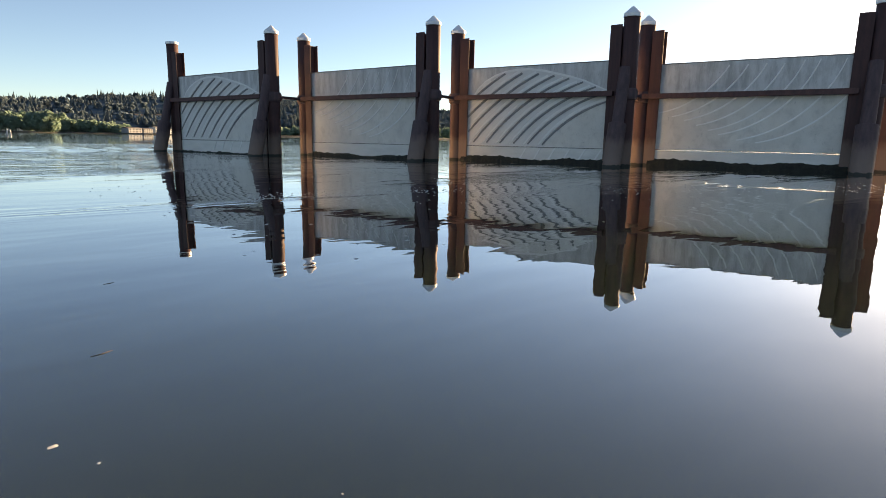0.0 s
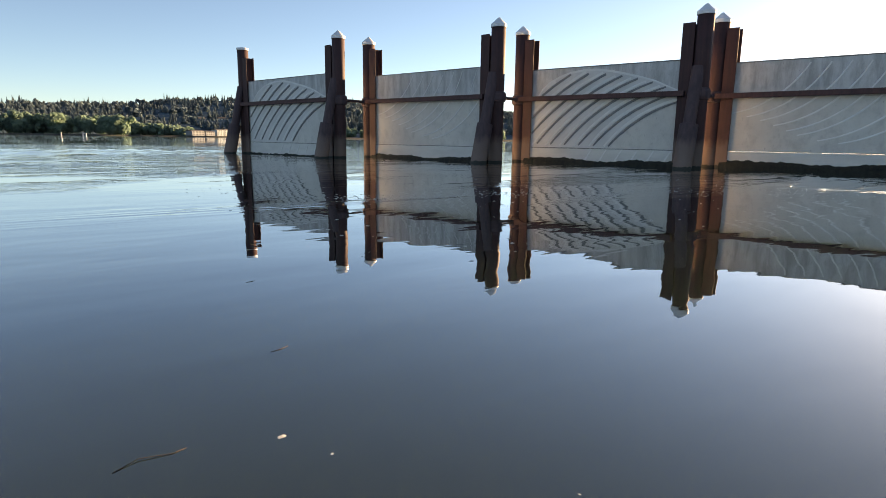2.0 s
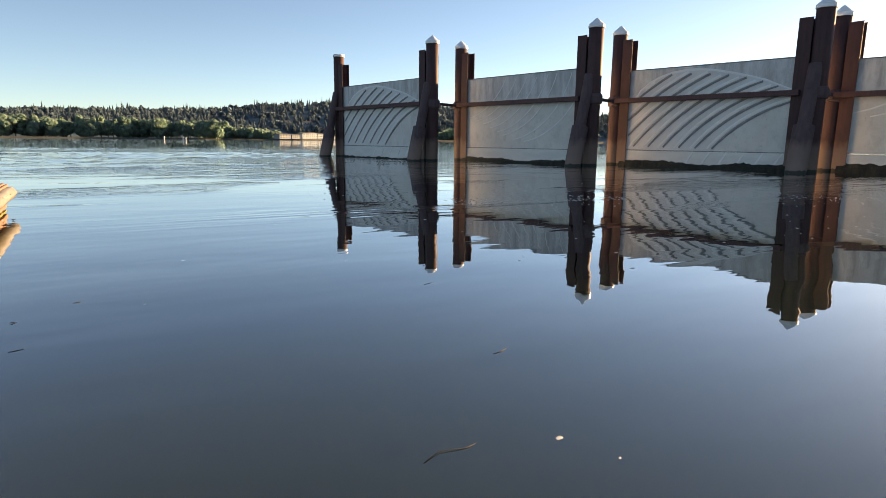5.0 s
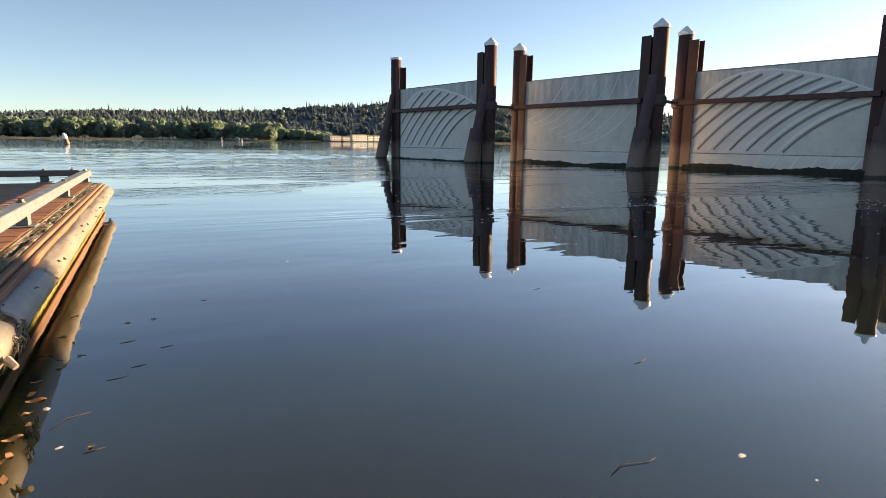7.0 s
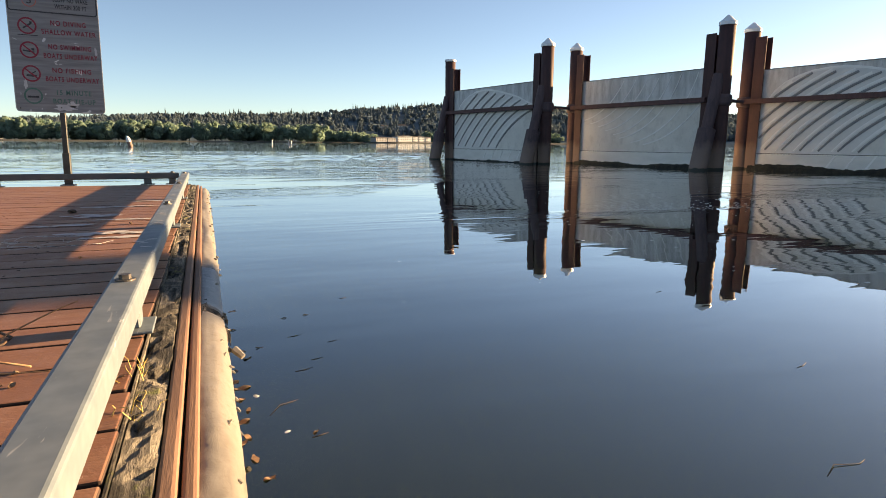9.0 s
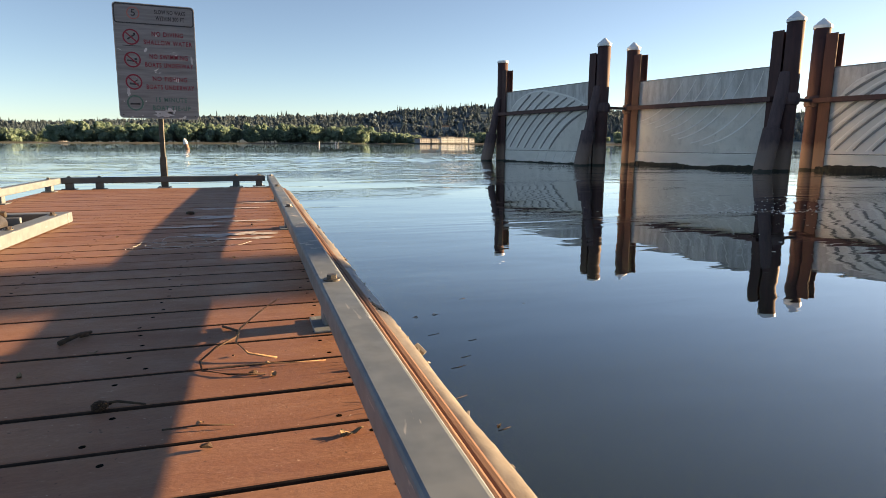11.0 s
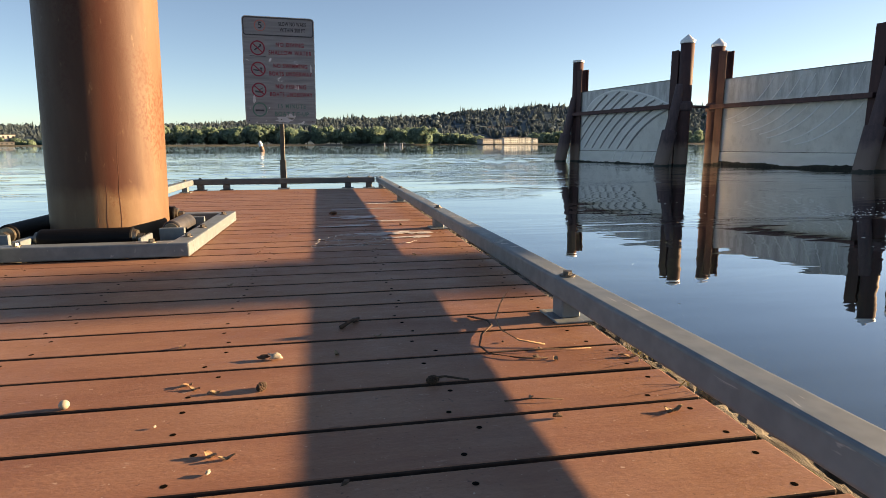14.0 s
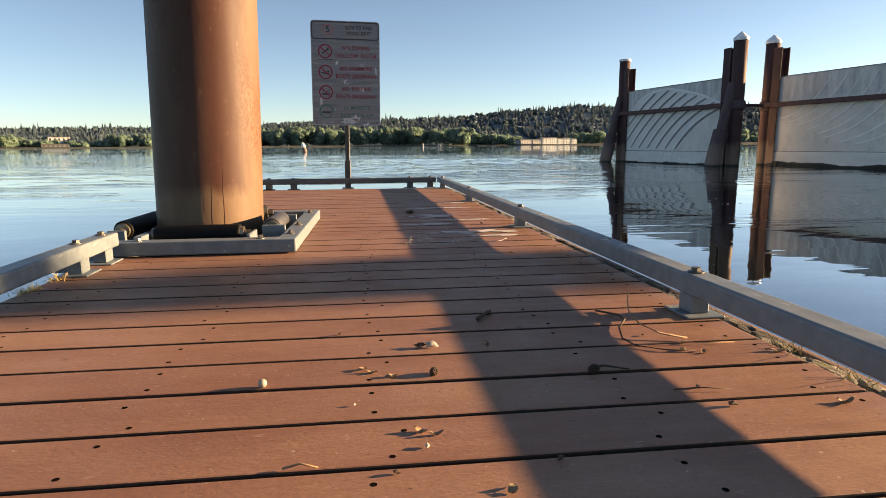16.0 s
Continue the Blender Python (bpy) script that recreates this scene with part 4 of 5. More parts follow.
top = SH / 2
words("SLOW NO WAKE", 0.050, 0.135, top - 0.066, BLACK, 1.1, 0.265)
words("WITHIN 200 FT", 0.050, 0.135, top - 0.122, BLACK, 1.1, 0.245)
words("5", 0.085, -0.175, top - 0.088, BLACK)
put("ring", ring_outline(0.108, 0.108, 0.0539, 0.008, F, -0.016), ORANGE, -0.175, top - 0.088)
rows_ = (("NO DIVING", "SHALLOW WATER", RED, 0.300), ("NO SWIMMING", "BOATS UNDERWAY", RED, 0.502), ("NO FISHING", "BOATS UNDERWAY", RED, 0.702), ("15 MINUTE", "BOAT TIE-UP", GREEN, 0.893))
for line1, line2, mat, down in rows_:
    words(line1, 0.058, 0.105, top - down + 0.036, mat, 1.2, 0.036 * len(line1) * 0.83)
    words(line2, 0.058, 0.105, top - down - 0.040, mat, 1.2, 0.415 if mat is RED else 0.33)
    cx = -0.205
    put("ring", ring_outline(0.142, 0.142, 0.0709, 0.013, F - 0.0004, -0.016), mat, cx, top - down)
    if mat is RED:
        bar = bmesh.new()
        own = box((-0.062, F - 0.0006, -0.006), (0.062, -0.016, 0.006), 0, bm=bar)
        bmesh.ops.rotate(own, verts=own.verts, matrix=Matrix.Rotation(radians(42), 3, "Y"))
        put("slash", own, RED, cx, top - down)
    # plain pictogram shapes
    for (px, pz, w, h, tilt) in {0.300: ((0.0, 0.0, 0.075, 0.013, -35), (0.028, 0.028, 0.018, 0.018, 0)), 0.502: ((-0.005, -0.012, 0.085, 0.012, 8), (0.028, 0.006, 0.02, 0.02, 0)), 0.702: ((0.0, -0.018, 0.075, 0.018, 4), (0.02, 0.012, 0.035, 0.008, -30)), 0.893: ((0.0, -0.008, 0.085, 0.016, 0),)}[down]:
        own = box((-w / 2, F - 0.0002, -h / 2), (w / 2, -0.016, h / 2), 0)
        bmesh.ops.rotate(own, verts=own.verts, matrix=Matrix.Rotation(radians(tilt), 3, "Y"))
        put("pictogram", own, BLACK, cx + px, top - down + pz)
own = box((-0.075, F - 0.0002, -0.003), (0.075, -0.016, 0.003), 0)
put("pictogram", own, BLACK, -0.205, top - 0.378)
def peel(seed, w, h):
    g = random.Random(seed)
    bm = bmesh.new()
    ring = []
    for k in range(18):
        a = 2 * math.pi * k / 18
        q = g.uniform(0.55, 1.1)
        ring.append(bm.verts.new((w * q * math.cos(a), F + 0.0006, h * q * math.sin(a))))
    bm.faces.new(ring)
    return bm


put("peeled_patch", peel(1, 0.10, 0.035), PEEL, 0.03, -top + 0.045)
put("peeled_patch", peel(2, 0.05, 0.03), PEEL, 0.09, -top + 0.075)
put("peeled_patch", peel(3, 0.016, 0.05), PEEL, -0.255, -top + 0.24)
put("peeled_patch", peel(4, 0.012, 0.05), PEEL, 0.305, 0.03)
for x, z in ((-0.32, top - 0.02), (0.32, top - 0.02), (-0.31, -top + 0.03), (0.31, -top + 0.03), (0.0, -top + 0.045)):
    put("rivet", tube((0, F - 0.002, 0), (0, -0.016, 0), 0.006, 0.006, 10), DARKBOLT, x, z)


# ---- far shore ----
def polar(az, r, z=0.0):
    """A point at azimuth az (degrees to the right of +y) and range r."""
    return (r * math.sin(radians(az)), r * math.cos(radians(az)), z)


RIDGE = [(-62, 1.2), (-40, 1.3), (-29, 1.3), (-22, 1.5), (-15, 1.45), (-10, 1.75), (-2, 2.2), (3, 2.35), (8, 2.45), (11, 2.6), (14.5, 3.05), (19, 3.25), (21, 3.5), (24, 3.3), (28, 3.3), (34, 3.0), (42, 2.6), (60, 2.0), (80, 1.5)]


def ridge(az):
    return float(np.interp(az, [p[0] for p in RIDGE], [p[1] for p in RIDGE]))


def hillside():
    """Wooded hills behind the river."""
    v, f = [], []
    azs = np.arange(-64, 82, 0.5)
    prof = ((820, 0.0), (860, 0.06), (1000, 0.30), (1200, 0.66), (1400, 0.92), (1500, 0.93), (1750, 0.55), (2300, -0.05))
    for az in azs:
        h = 1500 * math.tan(radians(ridge(az) - 0.13))
        for r, k in prof:
            p = polar(az, r)
            z = h * k + (6 * noise.noise((p[0] * 0.008, p[1] * 0.008, 0.3)) if 0.1 < k else -0.5)
            v.append((p[0], p[1], z))
    n = len(prof)
    for i in range(len(azs) - 1):
        for j in range(n - 1):
            a = i * n + j
            f.append((a, a + n, a + n + 1, a + 1))
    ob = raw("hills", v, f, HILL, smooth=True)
    tagged(ob, "wooded hills rising behind the far bank, blue-green from painted haze", "hills", kind="structure")


def woods(name, label, trees, material, conifer=False, seed=1, leaf=1.5, count=150):
    """Many far trees as one object: trunks and leaf clumps with uneven outlines."""
    rng = np.random.default_rng(seed)
    V, F = [], []
    base = 0
    for x, y, z, h, w in trees:
        if conifer:
            lay = 7
            for k in range(lay):
                t0 = k / lay
                rr = w * (1 - t0) * rng.uniform(0.75, 1.2) + 0.15
                z0 = z + h * (0.08 + 0.92 * t0)
                m = 5
                ph = rng.uniform(0, 6.28)
                tip = (x + rng.normal(0, 0.1), y, z0 + h * 0.22)
                pts = [tip] + [(x + rr * rng.uniform(0.6, 1.25) * math.cos(ph + 6.283 * j / m), y + rr * rng.uniform(0.6, 1.25) * math.sin(ph + 6.283 * j / m), z0 - h * rng.uniform(0, 0.05)) for j in range(m)]
                V += pts
                F += [(base, base + 1 + j, base + 1 + (j + 1) % m) for j in range(m)]
                base += m + 1
            continue
        # trunk
        m = 5
        for k in range(m):
            a = 6.283 * k / m
            V += [(x + 0.4 * math.cos(a), y + 0.4 * math.sin(a), z - 0.5), (x + 0.15 * math.cos(a), y + 0.15 * math.sin(a), z + h * 0.6)]
        F += [(base + 2 * k, base + 2 * ((k + 1) % m), base + 2 * ((k + 1) % m) + 1, base + 2 * k + 1) for k in range(m)]
        base += 2 * m
        blobs = [(rng.normal(0, 0.28) * w, rng.normal(0, 0.28) * w, h * rng.uniform(0.22, 0.86), rng.uniform(0.26, 0.48) * w) for _ in range(9)]
        for bx, by, bz, br in blobs:
            ring0 = base
            k0 = 0.86
            for zz, rr0 in ((-0.85, 0.45), (-0.3, 0.95), (0.35, 0.92), (0.85, 0.45)):
                for q in range(6):
                    a = 1.0472 * q + zz
                    g = br * k0 * rng.uniform(0.85, 1.12)
                    V.append((x + bx + g * rr0 * math.cos(a), y + by + g * rr0 * math.sin(a), z + bz + br * k0 * zz))
            F += [(ring0 + 6 * p + q, ring0 + 6 * p + (q + 1) % 6, ring0 + 6 * p + 6 + (q + 1) % 6, ring0 + 6 * p + 6 + q) for p in range(3) for q in range(6)]
            F.append(tuple(ring0 + 18 + q for q in range(6)))
            base += 24
        for i in range(count):
            bx, by, bz, br = blobs[i % len(blobs)]
            d = rng.normal(size=3)
            d /= np.linalg.norm(d)
            rr = br * rng.uniform(0.82, 1.12)
            c = np.array((x + bx, y + by, z + bz)) + d * rr * np.array((1, 1, 1.05))
            c[2] = max(c[2], z + 0.4)
            s = leaf * rng.uniform(0.6, 1.3)
            a = rng.normal(size=3)
            a -= a @ d * d * 0.8
            a /= np.linalg.norm(a)
            b = np.cross(d, a)
            V += [tuple(c + s * (a * p + b * q)) for p, q in ((-1, -0.3), (0.1, -0.9), (1, 0.2), (-0.2, 0.9))]
            F.append((base, base + 1, base + 2, base + 3))
            base += 4
    ob = raw(name, V, F, material)
    tagged(ob, label, "woods", kind="stuff")
    return ob


def shore_trees():
    rng = random.Random(5)
    t = []
    # the wooded point
    for i in range(230):
        az = rng.uniform(-15.5, 10.4)
        r = 600 + rng.uniform(0, 60) + max(0, -az - 4) * 3
        h = rng.uniform(13, 20) * (1.0 if az < 8.6 else 0.9)
        t.append((*polar(az, r, 0.6), h, rng.uniform(5.5, 8.5)))
    for i in range(22):
        az = 9.9 + rng.uniform(-0.7, 0.5)
        t.append((*polar(az, 590 + rng.uniform(0, 10), 0.6), rng.uniform(14, 18), 7))
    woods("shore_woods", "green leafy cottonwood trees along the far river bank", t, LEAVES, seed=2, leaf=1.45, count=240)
    t = []
    for i in range(90):
        az = rng.uniform(10.5, 15.6)
        t.append((*polar(az, 700 + rng.uniform(0, 40), 0.6), rng.uniform(12, 16) * (1 - 0.10 * (az - 10.5)), rng.uniform(6, 9)))
    for i in range(140):
        az = rng.uniform(20.3, 44)
        t.append((*polar(az, 790 + rng.uniform(0, 60), 0.6), rng.uniform(7, 17), rng.uniform(6, 9)))
    for i in range(260):
        az = rng.uniform(-62, -15)
        t.append((*polar(az, 800 + rng.uniform(0, 60), 0.6), rng.uniform(8, 17) * (0.45 if -27 < az < -21 else 1), rng.uniform(6, 9)))
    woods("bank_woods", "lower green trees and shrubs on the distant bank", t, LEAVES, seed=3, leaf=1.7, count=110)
    t = []
    for i in range(1100):
        az = rng.uniform(-36, 52) if i % 9 else rng.uniform(-63, 80)
        r = rng.uniform(1400, 1510)
        k = float(np.interp(r, (820, 860, 1000, 1200, 1400, 1500), (0, 0.06, 0.30, 0.66, 0.92, 0.93)))
        z = 1500 * math.tan(radians(ridge(az) - 0.13)) * k - 1
        big = rng.random() ** 2
        stand = 0.75 + 0.7 * noise.noise((az * 0.55, 2.0, 0.0))
        t.append((*polar(az, r, z), (8 + 17 * big * (1.25 if 13 < az < 30 else 0.95)) * stand, rng.uniform(2.8, 5.4)))
    for i in range(2600):
        az = rng.uniform(-36, 52) if i % 8 else rng.uniform(-63, 80)
        r = rng.uniform(880, 1400)
        k = float(np.interp(r, (820, 860, 1000, 1200, 1400, 1500), (0, 0.06, 0.30, 0.66, 0.92, 0.93)))
        z = 1500 * math.tan(radians(ridge(az) - 0.13)) * k - 2
        t.append((*polar(az, r, z), rng.uniform(9, 15), rng.uniform(4.5, 8.0)))
    mixed = []
    for i in range(800):
        az = rng.uniform(-36, 52)
        r = rng.uniform(870, 1500) if i % 3 else rng.uniform(1380, 1500)
        k = float(np.interp(r, (820, 860, 1000, 1200, 1400, 1500), (0, 0.06, 0.30, 0.66, 0.92, 0.93)))
        mixed.append((*polar(az, r, 1500 * math.tan(radians(ridge(az) - 0.13)) * k - 2), rng.uniform(7, 14), rng.uniform(6, 11)))
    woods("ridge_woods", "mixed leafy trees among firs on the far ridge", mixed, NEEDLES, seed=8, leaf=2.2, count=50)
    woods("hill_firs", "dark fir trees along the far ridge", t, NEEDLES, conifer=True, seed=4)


def banks():
    """Low strips of shore under the trees."""
    for a0, a1, r0, r1, h in ((-17, 10.6, 585, 720, 0.9), (9.5, 46, 690, 900, 1.1), (-64, -14, 780, 900, 1.2)):
        v, f = [], []
        steps = 70
        for i in range(steps + 1):
            az = a0 + (a1 - a0) * i / steps
            w = 7 * noise.noise((az * 0.7, 1.3, r0))
            for r, z in ((r0 - 3 + w, -0.3), (r0 + w, h * 0.35), (r0 + 8 + w, h), (r1, h * 1.2), (r1 + 6, -0.3)):
                v.append(polar(az, r, z))
        for i in range(steps):
            for j in range(4):
                a = i * 5 + j
                f.append((a, a + 5, a + 6, a + 1))
        tagged(raw("ground_bank", v, f, BANK, smooth=True), "sandy grass-topped river bank", "river bank", kind="structure")


def building(az, r, w, d, h, wall, label, floors, bays, roof_h=1.2, face=0.0, gable=False):
    x, y, _ = polar(az, r)
    t = thing("house", label, "building", "far shore buildings", at=(x, y, 1.1), turn=-radians(az) + face)
    part("wall", box((-w / 2, -d / 2, 0), (w / 2, d / 2, h), 0), wall, t)
    bm = bmesh.new()
    if gable:
        q = [(-w / 2 - 0.5, -d / 2 - 0.5, h), (w / 2 + 0.5, -d / 2 - 0.5, h), (w / 2 + 0.5, d / 2 + 0.5, h), (-w / 2 - 0.5, d / 2 + 0.5, h), (-w / 2 - 0.5, 0, h + roof_h), (w / 2 + 0.5, 0, h + roof_h)]
        vs = [bm.verts.new(p) for p in q]
        for fc in ((0, 1, 5, 4), (2, 3, 4, 5), (1, 2, 5), (3, 0, 4), (0, 3, 2, 1)):
            bm.faces.new([vs[i] for i in fc])
    else:
        bm = box((-w / 2 - 0.4, -d / 2 - 0.4, h), (w / 2 + 0.4, d / 2 + 0.4, h + roof_h * 0.4), 0, bm=bm)
    part("roof", bm, ROOF, t)
    for i in range(floors):
        z0 = h * (i + 0.28) / floors
        for j in range(bays):
            c = -w / 2 + w * (j + 0.5) / bays
            part("window", box((c - w / bays * 0.2, -d / 2 - 0.10, z0), (c + w / bays * 0.2, -d / 2 + 0.2, z0 + h / floors * 0.5), 0), GLASS, t)
            part("window", box((w / 2 - 0.2, -d * 0.3, z0), (w / 2 + 0.1, d * 0.3, z0 + h / floors * 0.5), 0), GLASS, t) if j == 0 else None
    return t


def town():
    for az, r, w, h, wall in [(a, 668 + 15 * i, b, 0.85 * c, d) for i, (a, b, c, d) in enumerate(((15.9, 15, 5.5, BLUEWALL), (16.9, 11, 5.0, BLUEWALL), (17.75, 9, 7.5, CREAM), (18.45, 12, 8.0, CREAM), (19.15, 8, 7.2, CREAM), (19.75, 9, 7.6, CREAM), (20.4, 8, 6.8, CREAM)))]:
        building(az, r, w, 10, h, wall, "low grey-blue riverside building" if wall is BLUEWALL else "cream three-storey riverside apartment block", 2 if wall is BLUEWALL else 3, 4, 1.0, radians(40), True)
    for az, r, w, h in ((18.2, 1010, 16, 6), (16.4, 1000, 10, 5), (19.6, 1040, 12, 5)):
        t = building(az, r, w, 9, h, WHITEWALL, "white house on the far hillside", 2, 3, 2.5, radians(15), True)
        t.location.z = 22
    building(-26.0, 890, 26, 14, 7.0, WHITEWALL, "long low white waterfront building", 1, 9, 1.2)
    building(-24.5, 900, 24, 12, 12.5, WHITEWALL, "white boxy waterfront building among trees", 2, 5, 1.2)
    t = building(-24.8, 790, 26, 14, 3.2, GREYWALL, "long low waterfront shed", 1, 6, 1.2)
    t = building(-14.6, 772, 8, 6, 3.5, WHITEWALL, "small white waterside shed", 1, 2, 1.0)


hillside()
shore_trees()
banks()
town()


def buoy():
    t = thing("mooring_buoy", "leaning white weathered buoy post in the river", "buoy", at=(-5.6, 70, 0))
    lean = Matrix.Rotation(radians(-14), 4, "Y") @ Matrix.Scale(0.74, 4)
    bm = lathe([(0.0, -0.6), (0.26, -0.6), (0.30, 0.2), (0.30, 0.75)], 14)
    bmesh.ops.transform(bm, matrix=lean, verts=bm.verts)
    part("float", bm, SLEEVE, t, "dark lower float")
    bm = lathe([(0.30, 0.75), (0.31, 1.05), (0.24, 1.32), (0.10, 1.55), (0.0, 1.6)], 14)
    bmesh.ops.transform(bm, matrix=lean, verts=bm.verts)
    part("top", bm, WHITE, t, "white rounded top")


buoy()
for x, y, hs in ((21.1, 189, (1.25,)), (26.7, 193.6, (1.15, 1.05))):
    t = thing("channel_post", "pale weathered timber posts standing in the river", "post", "river posts", at=(x, y, 0))
    for i, h in enumerate(hs):
        part("timber", tube((i * 0.75, 0, -1), (i * 0.75 + 0.05, 0, h), 0.17, 0.15, 10), PEEL, t)
    if len(hs) > 1:
        part("crosspiece", box((-0.1, -0.08, 0.85), (0.9, 0.08, 1.0), 0.01, 1), PEEL, t)

# ---- small things on the deck ----
def lump(r, seed, squash=(1, 1, 1), rough=0.35, sub=2):
    bm = bmesh.new()
    bmesh.ops.create_icosphere(bm, subdivisions=sub, radius=r)
    for v in bm.verts:
        k = 1 + rough * noise.noise(v.co / r * 1.4 + Vector((seed, 0, 0)))
        v.co = Vector((v.co.x * squash[0] * k, v.co.y * squash[1] * k, v.co.z * squash[2] * k))
    lowest = min(v.co.z for v in bm.verts)
    for v in bm.verts:
        v.co.z -= lowest
    return bm


def lay(name, bm, mat, x, y, label, category, turn=0.0, smooth=True, z=DECK):
    o = part(name, bm, mat, None, label, smooth)
    o.matrix_world = Matrix.Translation((x, y, z)) @ Matrix.Rotation(turn, 4, "Z")
    o["category"] = category
    return o


def cone_shape(length, r, seed):
    """A small seed cone with scales, lying on its side."""
    bm = bmesh.new()
    rng = random.Random(seed)
    for i in range(9):
        t0 = i / 8
        rr = r * math.sin(math.pi * (0.12 + 0.8 * t0)) + 0.001
        for k in range(6):
            a = 2 * math.pi * (k + 0.5 * (i % 2)) / 6
            c = Vector((length * (t0 - 0.5), rr * math.cos(a), r + rr * math.sin(a)))
            own = bmesh.new()
            bmesh.ops.create_icosphere(own, subdivisions=1, radius=r * 0.42)
            bmesh.ops.transform(own, matrix=Matrix.Translation(c) @ Matrix.Diagonal((1.3, 0.9, 0.8, 1)), verts=own.verts)
            join(bm, own)
    return bm


def curl_leaf(length, width, seed, lift=0.14):
    bm = bmesh.new()
    rng = random.Random(seed)
    rows_l = []
    n = 8
    ph = rng.uniform(0, 6)
    for i in range(n + 1):
        t0 = i / n
        w = width * math.sin(math.pi * min(0.97, t0 + 0.03)) ** 0.7
        z = 0.003 + lift * length * (t0 - 0.45) ** 2 + 0.002 * math.sin(7 * t0 + ph)
        rows_l.append([(length * (t0 - 0.5), s * w / 2 + 0.1 * width * math.sin(3 * t0 + ph), z + abs(s) * width * lift * 0.8) for s in (-1, -0.4, 0.4, 1)])
    top = [[bm.verts.new(p) for p in r] for r in rows_l]
    low = [[bm.verts.new((p[0], p[1], p[2] - 0.0015)) for p in r] for r in rows_l]
    for i in range(n):
        for j in range(3):
            bm.faces.new((top[i][j], top[i + 1][j], top[i + 1][j + 1], top[i][j + 1]))
            bm.faces.new((low[i][j], low[i][j + 1], low[i + 1][j + 1], low[i + 1][j]))
    bmesh.ops.recalc_face_normals(bm, faces=bm.faces)
    return bm


lay("snail_shell", lathe([(0.0, 0.0), (0.0055, 0.001), (0.0085, 0.005), (0.0085, 0.010), (0.0055, 0.0145), (0.002, 0.016), (0.0, 0.0165)], 16), SHELL, 0.127, 1.128, "small round white shell on the deck boards", "shell")
lay("seed_cone", cone_shape(0.022, 0.0062, 1), DARKBIT, 0.457, 1.140, "small dark seed cone standing on the deck", "seed cone", 1.2)
lay("feather_tuft", lump(0.0115, 3, (1.3, 0.8, 0.55), 0.9), SHELL, 0.471, 1.300, "pale torn fluff lying on the deck", "fluff")
lay("bark_chip", lump(0.007, 8, (1.6, 0.8, 0.6), 0.8), DARKBIT, 0.445, 1.304, "dark bark chip beside pale fluff", "bark chip")
lay("seed_cone", cone_shape(0.020, 0.0066, 2), DARKBIT, 0.777, 1.103, "dark seed bud lying on the deck", "seed cone", 0.3)
lay("twig", ribbon([(-0.035, 0.012, 0.004), (-0.01, 0.004, 0.009), (0.02, -0.004, 0.005), (0.035, -0.010, 0.004)], 0.0028), DARKBIT, 0.812, 1.105, "short dark twig on the deck", "twig")
lay("twig", ribbon([(-0.03, -0.035, 0.004), (0.0, 0.0, 0.010), (0.018, 0.03, 0.006)], 0.006), DARKBIT, 0.646, 1.517, "short dark forked twig on the deck", "twig")
lay("bark_chip", lump(0.0075, 5, (1.5, 0.9, 0.5), 0.7), DARKBIT, 0.655, 1.53, "dark bark chip on the deck", "bark chip", 0.7)
lay("twig", ribbon([(1.065, 1.251, 0.005), (1.01, 1.275, 0.012), (0.985, 1.33, 0.020), (0.992, 1.40, 0.028), (1.03, 1.49, 0.034), (1.06, 1.55, 0.038), (1.085, 1.597, 0.040)], 0.0024, 7, 0.5), STICK, 0, 0, "long thin pale bent twig arching over the deck", "twig")
lay("twig", ribbon([(0.935, 1.232, 0.003), (1.02, 1.226, 0.006), (1.09, 1.218, 0.004), (1.159, 1.214, 0.003)], 0.0016), STICK, 0, 0, "thin dry twig lying on the deck", "twig")
lay("twig", ribbon([(0.885, 0.990, 0.003), (0.94, 0.985, 0.005), (0.99, 0.975, 0.003)], 0.0016), DARKBIT, 0, 0, "thin dry twig lying on the deck", "twig")
lay("twig", ribbon([(0.20, 0.823, 0.003), (0.225, 0.826, 0.007), (0.25, 0.818, 0.003)], 0.002), STICK, 0, 0, "thin dry twig lying on the deck", "twig")
lay("twig", ribbon([(0.950, 1.511, 0.003), (0.986, 1.452, 0.007), (0.984, 1.405, 0.008), (0.943, 1.350, 0.006), (0.917, 1.275, 0.005), (0.925, 1.225, 0.004), (0.975, 1.190, 0.004), (1.040, 1.174, 0.003)], 0.0030, 6, 0.5), DARKBIT, 0, 0, "dark curved twig looped on the deck boards", "twig")
